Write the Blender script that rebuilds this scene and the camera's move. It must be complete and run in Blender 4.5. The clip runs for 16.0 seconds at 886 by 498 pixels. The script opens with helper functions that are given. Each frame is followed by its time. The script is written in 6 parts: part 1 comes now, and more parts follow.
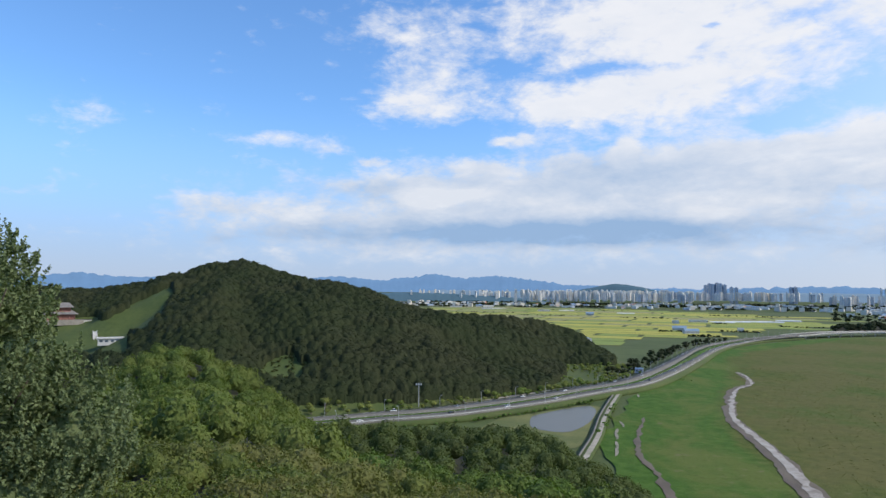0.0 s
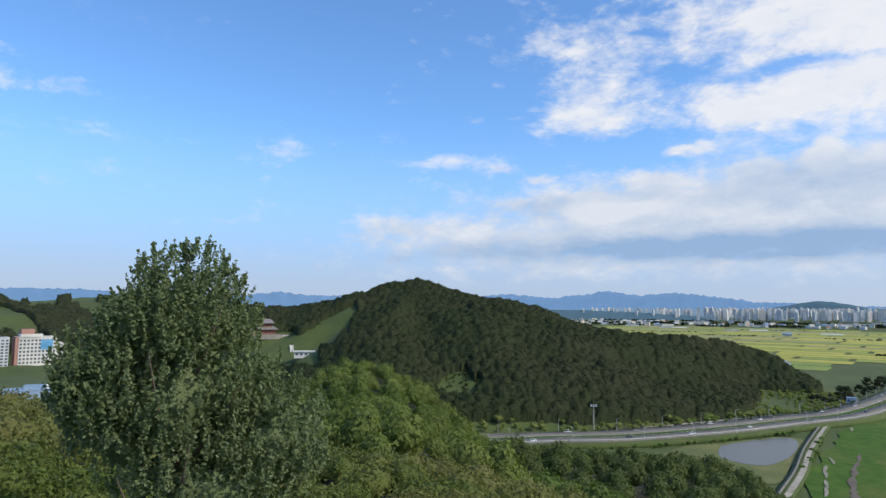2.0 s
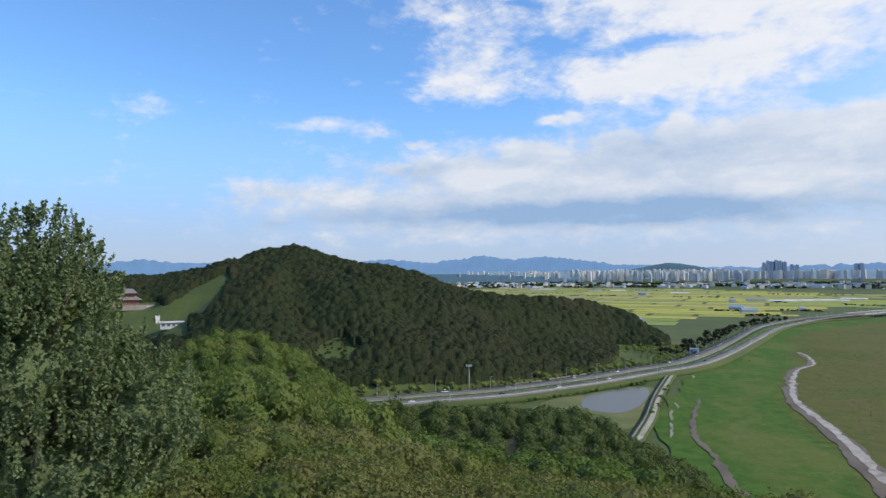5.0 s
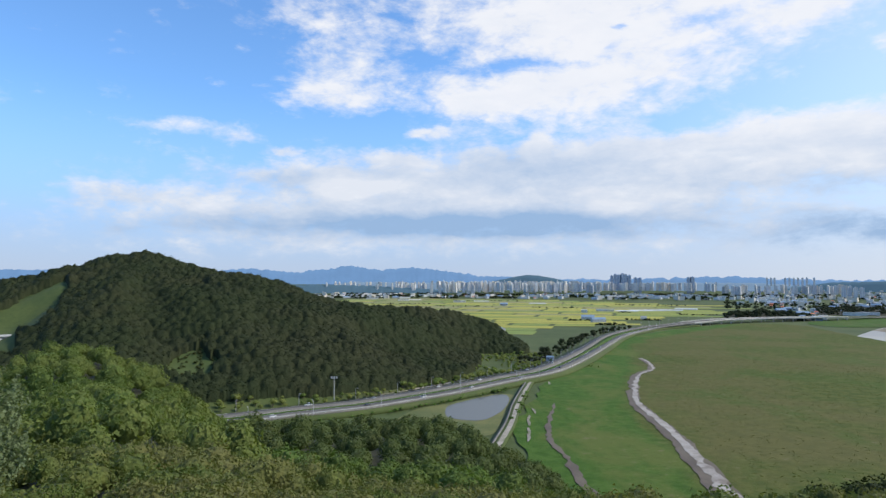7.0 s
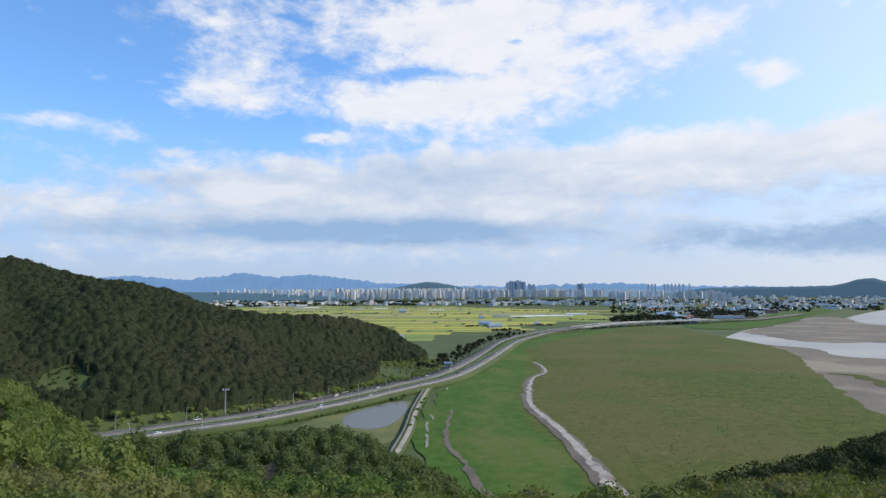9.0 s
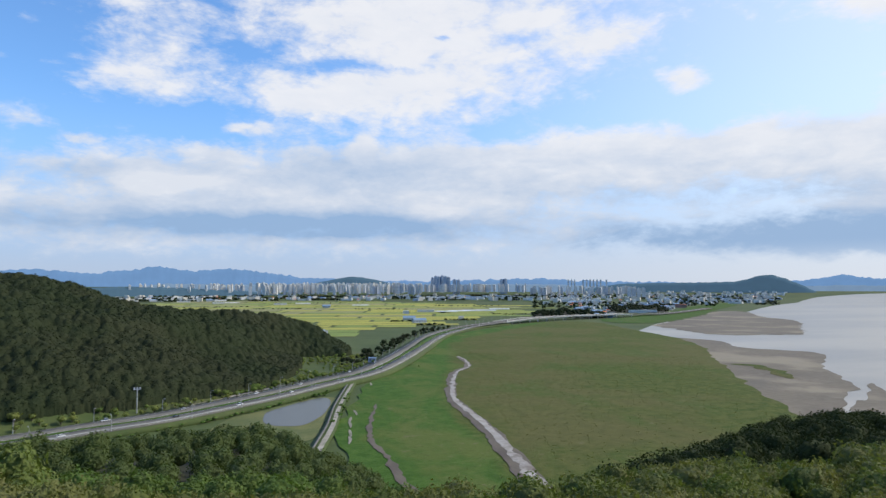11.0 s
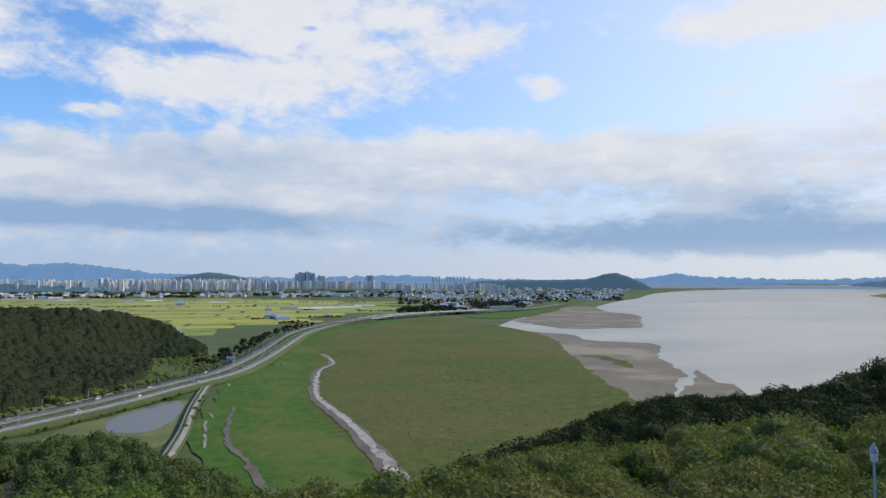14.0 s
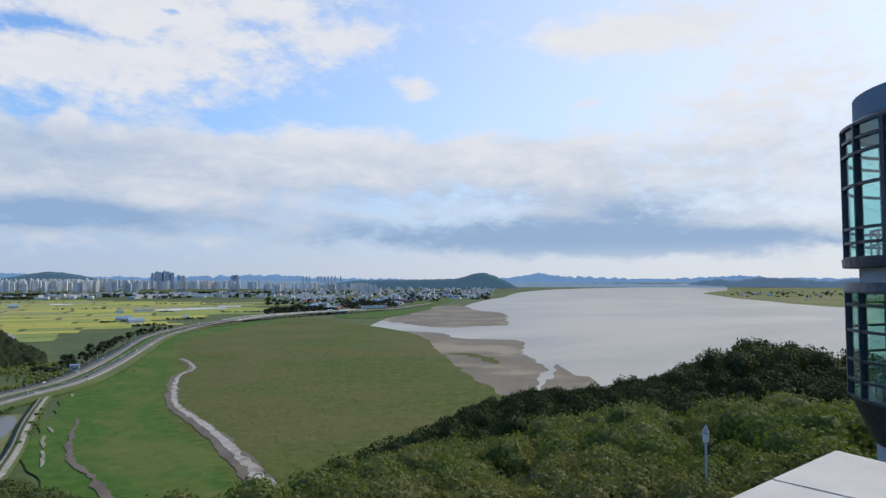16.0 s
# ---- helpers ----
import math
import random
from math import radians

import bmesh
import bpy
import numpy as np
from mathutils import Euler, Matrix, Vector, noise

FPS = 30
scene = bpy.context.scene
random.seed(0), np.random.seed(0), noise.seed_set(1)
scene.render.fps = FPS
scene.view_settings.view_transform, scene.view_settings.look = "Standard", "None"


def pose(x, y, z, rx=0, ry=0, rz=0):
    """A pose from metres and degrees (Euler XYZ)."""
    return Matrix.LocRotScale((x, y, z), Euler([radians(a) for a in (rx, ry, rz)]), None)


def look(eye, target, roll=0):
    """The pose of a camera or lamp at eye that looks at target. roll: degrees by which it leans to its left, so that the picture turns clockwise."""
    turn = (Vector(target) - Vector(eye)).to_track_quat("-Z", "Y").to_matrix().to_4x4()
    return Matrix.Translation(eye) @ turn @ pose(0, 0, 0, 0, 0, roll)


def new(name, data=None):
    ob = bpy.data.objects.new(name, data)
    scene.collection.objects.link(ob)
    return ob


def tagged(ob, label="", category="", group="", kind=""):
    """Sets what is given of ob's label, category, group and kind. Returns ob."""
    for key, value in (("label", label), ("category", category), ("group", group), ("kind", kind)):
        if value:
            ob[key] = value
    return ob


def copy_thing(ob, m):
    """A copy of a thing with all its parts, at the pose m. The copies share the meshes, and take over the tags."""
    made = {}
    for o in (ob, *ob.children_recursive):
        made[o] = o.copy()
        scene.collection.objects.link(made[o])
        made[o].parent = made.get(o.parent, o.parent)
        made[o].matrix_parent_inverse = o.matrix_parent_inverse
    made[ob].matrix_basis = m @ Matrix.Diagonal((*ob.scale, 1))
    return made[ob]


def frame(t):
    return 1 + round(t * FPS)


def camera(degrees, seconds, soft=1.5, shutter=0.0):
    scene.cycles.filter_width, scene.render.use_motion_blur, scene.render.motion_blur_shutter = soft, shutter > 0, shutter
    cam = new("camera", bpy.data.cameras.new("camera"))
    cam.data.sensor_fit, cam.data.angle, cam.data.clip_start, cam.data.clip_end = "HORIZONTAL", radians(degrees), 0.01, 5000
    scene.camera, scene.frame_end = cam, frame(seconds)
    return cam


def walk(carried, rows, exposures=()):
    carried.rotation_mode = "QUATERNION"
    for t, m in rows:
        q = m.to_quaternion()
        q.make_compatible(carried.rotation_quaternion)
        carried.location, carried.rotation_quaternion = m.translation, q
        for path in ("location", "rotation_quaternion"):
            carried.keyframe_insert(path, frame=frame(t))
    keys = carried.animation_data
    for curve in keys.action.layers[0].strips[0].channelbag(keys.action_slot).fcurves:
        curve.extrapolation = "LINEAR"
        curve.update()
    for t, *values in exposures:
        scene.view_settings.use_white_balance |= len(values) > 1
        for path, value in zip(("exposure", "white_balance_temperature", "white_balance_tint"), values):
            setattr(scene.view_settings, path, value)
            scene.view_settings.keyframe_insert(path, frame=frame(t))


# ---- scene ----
EYE = 95.0
cam = camera(70.28, 16.0, soft=1.4)
walk(cam, [
    (0.0, pose(0, 0, EYE, 93.86, -0.44, 7.59)),
    (0.5, pose(0, 0, EYE, 93.99, -0.58, 10.66)),
    (1.0, pose(0, 0, EYE, 94.44, -0.61, 14.08)),
    (1.5, pose(0, 0, EYE, 95.05, -0.66, 18.58)),
    (2.0, pose(0, 0, EYE, 95.35, -0.49, 22.99)),
    (2.5, pose(0, 0, EYE, 94.26, 0.28, 26.92)),
    (3.0, pose(0, 0, EYE, 94.25, 0.25, 27.71)),
    (3.5, pose(0, 0, EYE, 93.98, 1.22, 24.71)),
    (4.0, pose(0, 0, EYE, 93.15, 0.56, 19.13)),
    (4.5, pose(0, 0, EYE, 92.16, 0.43, 15.33)),
    (7.0, pose(0, 0, EYE, 93.14, -0.06, 0.00)),
    (7.5, pose(0, 0, EYE, 93.44, 0.00, -1.98)),
    (8.0, pose(0, 0, EYE, 93.66, -0.03, -4.07)),
    (8.5, pose(0, 0, EYE, 93.94, 0.01, -6.58)),
    (9.0, pose(0, 0, EYE, 93.77, 0.20, -9.16)),
    (11.5, pose(0, 0, EYE, 93.34, -0.11, -17.53)),
    (12.0, pose(0, 0, EYE, 93.37, -0.09, -19.45)),
    (12.5, pose(0, 0, EYE, 93.17, 0.46, -21.82)),
    (13.0, pose(0, 0, EYE, 93.15, 0.34, -23.83)),
    (13.5, pose(0, 0, EYE, 93.10, 0.23, -25.53)),
    (14.0, pose(0, 0, EYE, 93.00, -0.11, -28.10)),
    (14.5, pose(0, 0, EYE, 92.91, -0.09, -31.42)),
    (15.0, pose(0, 0, EYE, 92.87, 0.06, -34.76)),
    (15.5, pose(0, 0, EYE, 92.96, 0.15, -37.45)),
    (16.0, pose(0, 0, EYE, 92.98, 0.00, -39.73)),
], exposures=[(0.0, 0.02), (2.5, 0.0), (4.5, 0.0), (7.5, 0.08), (9.0, 0.05), (12.0, -0.03), (15.0, -0.12), (16.0, -0.12)])

# ---- world, sun ----
SUN_AZ, SUN_EL = 95.0, 42.0          # degrees to the right of +y, and above the horizon
world = bpy.data.worlds.new("world")
scene.world = world
world.use_nodes = True
wt = world.node_tree
wt.nodes.clear()


class Net:
    """Short-hand for chains of math nodes."""

    def __init__(self, tree):
        self.tree = tree

    def node(self, kind, **props):
        n = self.tree.nodes.new(kind)
        for k, v in props.items():
            setattr(n, k, v)
        return n

    def put(self, socket, v):
        if isinstance(v, bpy.types.NodeSocket):
            self.tree.links.new(v, socket)
        elif v is not None:
            socket.default_value = v

    def m(self, op, a, b=None, c=None, clamp=False):
        n = self.node("ShaderNodeMath", operation=op, use_clamp=clamp)
        for s, v in zip(n.inputs, (a, b, c)):
            self.put(s, v)
        return n.outputs[0]

    def v(self, op, a, b=None):
        n = self.node("ShaderNodeVectorMath", operation=op)
        for s, v in zip(n.inputs, (a, b)):
            self.put(s, v)
        return n.outputs["Value"] if op in ("DOT_PRODUCT", "LENGTH") else n.outputs[0]

    def step(self, x, lo, hi):
        n = self.node("ShaderNodeMapRange", interpolation_type="SMOOTHSTEP")
        for s, v in zip(n.inputs, (x, lo, hi, 0.0, 1.0)):
            self.put(s, v)
        return n.outputs[0]

    def mix(self, f, a, b):
        n = self.node("ShaderNodeMix", data_type="RGBA")
        self.put(n.inputs[0], f)
        for s, v in ((n.inputs[6], a), (n.inputs[7], b)):
            self.put(s, v if isinstance(v, bpy.types.NodeSocket) else (*v, 1.0))
        return n.outputs[2]

    def noise(self, vec, scale, detail=4.0, rough=0.55, distortion=0.0):
        n = self.node("ShaderNodeTexNoise")
        self.put(n.inputs["Vector"], vec)
        n.inputs["Scale"].default_value = scale
        n.inputs["Detail"].default_value = detail
        n.inputs["Roughness"].default_value = rough
        n.inputs["Distortion"].default_value = distortion
        return n


W = Net(wt)
sky = W.node("ShaderNodeTexSky", sky_type="NISHITA", sun_disc=False)
sky.sun_elevation, sky.sun_rotation = radians(SUN_EL), radians(SUN_AZ)
sky.altitude, sky.air_density, sky.dust_density, sky.ozone_density = 100, 1.0, 1.2, 2.0
direction = W.node("ShaderNodeTexCoord").outputs["Generated"]
sep = W.node("ShaderNodeSeparateXYZ")
W.put(sep.inputs[0], direction)
az = W.m("MULTIPLY", W.m("ARCTAN2", sep.outputs[0], sep.outputs[1]), 57.2958)
el = W.m("MULTIPLY", W.m("ARCSINE", sep.outputs[2]), 57.2958)
comb = W.node("ShaderNodeCombineXYZ")
W.put(comb.inputs[0], az)
W.put(comb.inputs[1], el)
place = comb.outputs[0]
stretched = W.v("MULTIPLY", place, (1.0, 2.3, 1.0))
warp = W.v("SUBTRACT", W.noise(stretched, 0.12, 5.0, 0.6).outputs["Color"], (0.5, 0.5, 0.5))
warped = W.v("ADD", place, W.v("MULTIPLY", warp, (6.0, 2.6, 0.0)))


def blobs(rows, start):
    """Sum of soft elliptic masses: azimuth, elevation, half width, half height, weight."""
    total = start
    for a, e, ra, re, amount in rows:
        q = W.v("MULTIPLY", W.v("SUBTRACT", warped, (a, e, 0.0)), (1.0 / ra, 1.0 / re, 0.0))
        g = W.m("EXPONENT", W.m("MULTIPLY", W.v("DOT_PRODUCT", q, q), -1.0))
        total = W.m("MULTIPLY_ADD", g, amount, total)
    return total


CLOUD_MASSES = [
    (13.2, 22.8, 19.4, 4.73, 0.95), (15.4, 17.3, 11.5, 2.69, 0.60), (-11.1, 16.8, 4.2, 1.76, 0.75), (-9.0, 19.4, 3.7, 1.91, 0.40), (-12.7, 23.1, 5.2, 2.28, 0.35), (3.4, 16.1, 8.0, 2.02, 0.70),
    (6.5, 19.0, 5.4, 0.47, -0.45), (-2.7, 20.1, 2.6, 0.66, -0.40), (15.7, 21.9, 1.2, 0.30, -0.60), (-7.9, 13.9, 7.8, 0.90, -0.40), (22.7, 21.7, 2.2, 0.65, -0.45), (20.5, 14.0, 2.4, 0.62, -0.25),
    (-21.7, 13.3, 5.6, 0.73, 0.48), (-17.9, 12.6, 2.3, 0.40, 0.32), (-1.2, 13.4, 2.2, 0.40, 0.60), (-14.1, 11.9, 1.4, 0.35, 0.60), (-3.7, 11.6, 3.1, 0.60, 0.50), (8.8, 12.5, 1.8, 0.87, 0.60),
    (-8.9, 9.3, 15.2, 2.44, 0.75), (-26.8, 7.5, 5.5, 0.97, 0.50), (15.2, 9.5, 18.2, 3.52, 0.90), (3.4, 5.9, 26.1, 2.12, 0.75), (-19.1, 5.5, 14.6, 1.51, 0.45), (-1.7, 3.3, 28.1, 1.33, 0.45),
    (-37.0, 14.3, 4.0, 1.21, 0.20), (-42.0, 7.7, 2.6, 0.59, 0.24), (-32.9, 9.6, 1.6, 0.37, 0.18), (-53.6, 13.5, 7.4, 1.08, 0.32), (-51.8, 10.8, 6.0, 1.30, 0.19), (-62.1, 18.5, 4.0, 1.80, 0.24),
    (-57.3, 18.6, 3.0, 0.55, 0.27), (-54.4, 16.7, 2.1, 0.79, 0.27), (-58.6, 16.5, 1.9, 0.63, 0.24), (-37.2, 14.1, 3.5, 0.99, 0.19), (-42.1, 7.8, 2.4, 0.50, 0.21), (-61.7, 17.2, 4.5, 2.43, 0.14),
    (31.2, 21.0, 3.8, 1.10, 0.75), (24.4, 23.0, 2.6, 0.64, 0.60), (37.1, 17.3, 2.2, 0.93, 1.05), (52.5, 15.5, 1.4, 0.76, 0.90), (41.1, 16.3, 1.2, 0.46, 0.50), (44.6, 17.2, 7.5, 2.90, -0.50),
    (42.6, 11.1, 11.7, 2.17, 0.95), (25.3, 10.8, 15.2, 2.32, 0.80), (52.9, 7.8, 8.4, 4.37, 0.75), (53.4, 20.6, 5.7, 1.43, 0.80), (68.2, 13.4, 10.5, 8.26, 0.75), (58.3, 21.7, 10.8, 2.19, 0.60),
    (45.0, 3.9, 17.0, 1.70, 0.75), (64.0, 3.4, 13.0, 1.50, 0.65),
]
SHADED_BASES = [
    (3.9, 5.2, 16.5, 1.31, 1.00), (-12.0, 9.2, 6.2, 1.02, 0.45), (7.4, 10.8, 10.6, 1.86, 0.40), (43.1, 3.4, 13.1, 1.99, 1.70), (62.5, 2.8, 12.2, 1.62, 1.30), (58.0, 6.2, 8.3, 1.46, 0.40), (-8.4, 8.8, 4.1, 0.82, -0.60), (-22.0, 4.7, 12.0, 0.90, 0.35), (40.2, 7.8, 12.0, 0.97, 0.45),
]
mass = blobs(CLOUD_MASSES, 0.0)
fine = W.noise(stretched, 0.22, 9.0, 0.62, 0.35).outputs[0]
wisp = W.noise(stretched, 0.75, 8.0, 0.65, 0.6).outputs[0]
puffs = W.node("ShaderNodeTexVoronoi", feature="SMOOTH_F1")
W.put(puffs.inputs["Vector"], W.v("ADD", W.v("MULTIPLY", place, (1.0, 1.7, 1.0)), W.v("MULTIPLY", warp, (5.0, 5.0, 0.0))))
puffs.inputs["Scale"].default_value = 0.33
puffs.inputs["Detail"].default_value = 3.0
puffs.inputs["Roughness"].default_value = 0.6
puffs.inputs["Smoothness"].default_value = 0.35
puff = W.m("SUBTRACT", 0.80, puffs.outputs["Distance"])
edge = W.m("ADD", W.m("MULTIPLY", W.m("SUBTRACT", fine, 0.5), 1.1), W.m("MULTIPLY", W.m("SUBTRACT", wisp, 0.5), 0.42))
edge = W.m("MULTIPLY_ADD", puff, 0.32, edge)
cover = W.step(W.m("ADD", mass, edge), 0.05, 0.80)
cover = W.m("MULTIPLY", cover, W.step(el, 0.2, 3.8))
billow = W.noise(W.v("MULTIPLY", place, (1.0, 3.4, 1.0)), 0.15, 6.0, 0.55, 0.3).outputs[0]
shade = W.m("ADD", W.m("MULTIPLY", blobs(SHADED_BASES, 0.0), 1.35), W.m("MULTIPLY_ADD", puff, -0.25, W.m("MULTIPLY", W.m("SUBTRACT", billow, 0.42), 1.1)), clamp=True)
low = W.m("SUBTRACT", 1.0, W.step(el, 8.0, 16.0))
shade = W.m("MULTIPLY", shade, W.m("MULTIPLY_ADD", low, 0.75, 0.25))
top = W.mix(W.m("MULTIPLY", low, 0.85), (0.88, 0.885, 0.915), (0.73, 0.765, 0.835))
top = W.mix(W.m("MULTIPLY", W.step(fine, 0.5, 0.72), 0.5), top, (0.90, 0.91, 0.94))
cloud = W.mix(shade, top, (0.30, 0.45, 0.68))
haze = W.m("SUBTRACT", 1.0, W.step(el, -1.0, 8.0))
clear = W.v("MULTIPLY", W.v("MULTIPLY", sky.outputs[0], (0.158, 0.158, 0.158)), (0.80, 1.14, 1.46))
veil = W.m("SUBTRACT", 1.0, W.step(el, 3.0, 17.0))
clear = W.mix(W.m("MULTIPLY", veil, 0.8), clear, (0.36, 0.56, 0.93))
clear = W.mix(W.m("MULTIPLY", haze, 0.85), clear, (0.50, 0.575, 0.70))
bright = W.m("MULTIPLY", W.step(az, -5.0, 80.0), W.m("SUBTRACT", 1.0, W.step(az, 110.0, 170.0)))
clear = W.mix(W.m("MULTIPLY", bright, 0.7), clear, (0.92, 0.925, 0.93))
final = W.mix(W.m("MULTIPLY", cover, 0.93), clear, cloud)
back = W.node("ShaderNodeBackground")
W.put(back.inputs[0], final)
back.inputs[1].default_value = 1.0
W.put(W.node("ShaderNodeOutputWorld").inputs[0], back.outputs[0])

sun = new("sun", bpy.data.lights.new("sun", "SUN"))
sun.data.energy, sun.data.angle, sun.data.color = 3.6, radians(0.6), (1.0, 0.92, 0.79)
sa, se = radians(SUN_AZ), radians(SUN_EL)
sun.matrix_world = look((0, 0, 0), (-math.sin(sa) * math.cos(se), -math.cos(sa) * math.cos(se), -math.sin(se)))

# ---- materials ----


def material(name, build):
    mat = bpy.data.materials.new(name)
    mat.use_nodes = True
    tree = mat.node_tree
    tree.nodes.clear()
    n = Net(tree)
    out = n.node("ShaderNodeOutputMaterial")
    n.put(out.inputs[0], build(n))
    return mat


def principled(n, color, rough=0.8, metal=0.0, bump=None, strength=0.3, distance=0.1, spec=0.5):
    b = n.node("ShaderNodeBsdfPrincipled")
    n.put(b.inputs["Base Color"], color if isinstance(color, bpy.types.NodeSocket) else (*color, 1.0))
    n.put(b.inputs["Roughness"], rough)
    n.put(b.inputs["Metallic"], metal)
    n.put(b.inputs["Specular IOR Level"], spec)
    if bump is not None:
        k = n.node("ShaderNodeBump")
        n.put(k.inputs["Strength"], strength)
        n.put(k.inputs["Distance"], distance)
        n.put(k.inputs["Height"], bump)
        n.put(b.inputs["Normal"], k.outputs[0])
    return b.outputs[0]


def position(n):
    return n.node("ShaderNodeNewGeometry").outputs["Position"]


def mottled(name, a, b, coarse, fine_scale, rough=0.85, c=None, c_amount=0.5, bump=0.3, distance=0.1, spec=0.3, metal=0.0):
    """Two colours mixed by coarse stains and fine grain, with an optional third one in patches; sizes in metres."""
    def build(n):
        p = position(n)
        k1 = n.noise(p, 1.0 / coarse, 6.0, 0.6).outputs[0]
        k2 = n.noise(p, 1.0 / fine_scale, 4.0, 0.6).outputs[0]
        f = n.step(n.m("ADD", n.m("MULTIPLY", k1, 0.62), n.m("MULTIPLY", k2, 0.38)), 0.36, 0.64)
        col = n.mix(f, a, b)
        if c is not None:
            k3 = n.noise(n.v("ADD", p, (371.0, 83.0, 5.0)), 0.6 / coarse, 7.0, 0.65).outputs[0]
            col = n.mix(n.m("MULTIPLY", n.step(k3, 0.5, 0.68), c_amount), col, c)
        return principled(n, col, rough, metal, k2, bump, distance, spec)
    return material(name, build)


def leafy(name, dark, light, warm, leaf_scale=1.0, glow=0.3, spread=40.0, gloss=0.15):
    """Foliage: each leaf its own tint, whole crowns and patches of the slope differ, light comes through."""
    def build(n):
        isl = n.node("ShaderNodeNewGeometry").outputs["Random Per Island"]
        obj = n.node("ShaderNodeObjectInfo").outputs["Random"]
        p = position(n)
        patch = n.noise(p, 1.0 / spread, 4.0, 0.6).outputs[0]
        crown = n.noise(p, 1.0 / (6.0 * leaf_scale), 3.0, 0.6).outputs[0]
        f = n.m("ADD", n.m("MULTIPLY", isl, 0.45), n.m("MULTIPLY", n.m("SUBTRACT", crown, 0.25), 0.75), clamp=True)
        col = n.mix(f, dark, light)
        col = n.mix(n.m("MULTIPLY", n.step(n.m("ADD", patch, n.m("MULTIPLY", obj, 0.22)), 0.45, 0.75), 0.6), col, warm)
        d = n.node("ShaderNodeBsdfPrincipled")
        n.put(d.inputs["Base Color"], col)
        d.inputs["Roughness"].default_value = 0.7
        d.inputs["Specular IOR Level"].default_value = gloss
        k = n.node("ShaderNodeBump")
        k.inputs["Strength"].default_value = 0.9
        k.inputs["Distance"].default_value = 0.45 * leaf_scale
        n.put(k.inputs["Height"], n.noise(p, 1.6 / leaf_scale, 3.0, 0.7).outputs[0])
        n.put(d.inputs["Normal"], k.outputs[0])
        t = n.node("ShaderNodeBsdfTranslucent")
        n.put(t.inputs[0], n.v("MULTIPLY", col, (1.25, 1.35, 0.6)))
        s = n.node("ShaderNodeMixShader")
        s.inputs[0].default_value = glow
        n.put(s.inputs[1], d.outputs[0])
        n.put(s.inputs[2], t.outputs[0])
        return s.outputs[0]
    return material(name, build)


M_GROUND = mottled("ground_soil_and_grass", (0.040, 0.065, 0.016), (0.072, 0.095, 0.026), 120, 4, c=(0.085, 0.085, 0.035))


def tufted(name, a, b, dry, dark, patch, amount):
    """Wild grass: broad patches of dry growth, fine mottling, and small dark tufts with their own shape."""
    def build(n):
        p = n.v("MULTIPLY", position(n), (1.0, 0.8, 1.0))
        k1 = n.noise(p, 1.0 / patch, 7.0, 0.65, 0.4).outputs[0]
        k2 = n.noise(p, 1.0 / 9.0, 6.0, 0.7).outputs[0]
        k3 = n.noise(n.v("ADD", p, (57.0, 311.0, 0.0)), 1.0 / 2.2, 5.0, 0.75).outputs[0]
        col = n.mix(n.step(k2, 0.35, 0.65), a, b)
        col = n.mix(n.m("MULTIPLY", n.step(k1, 0.42, 0.60), amount), col, dry)
        speck = n.m("MULTIPLY", n.step(k3, 0.56, 0.70), n.m("MULTIPLY_ADD", n.step(k2, 0.45, 0.6), 0.5, 0.35))
        col = n.mix(speck, col, dark)
        return principled(n, col, 0.9, 0.0, k3, 1.0, 0.6, 0.15)
    return material(name, build)


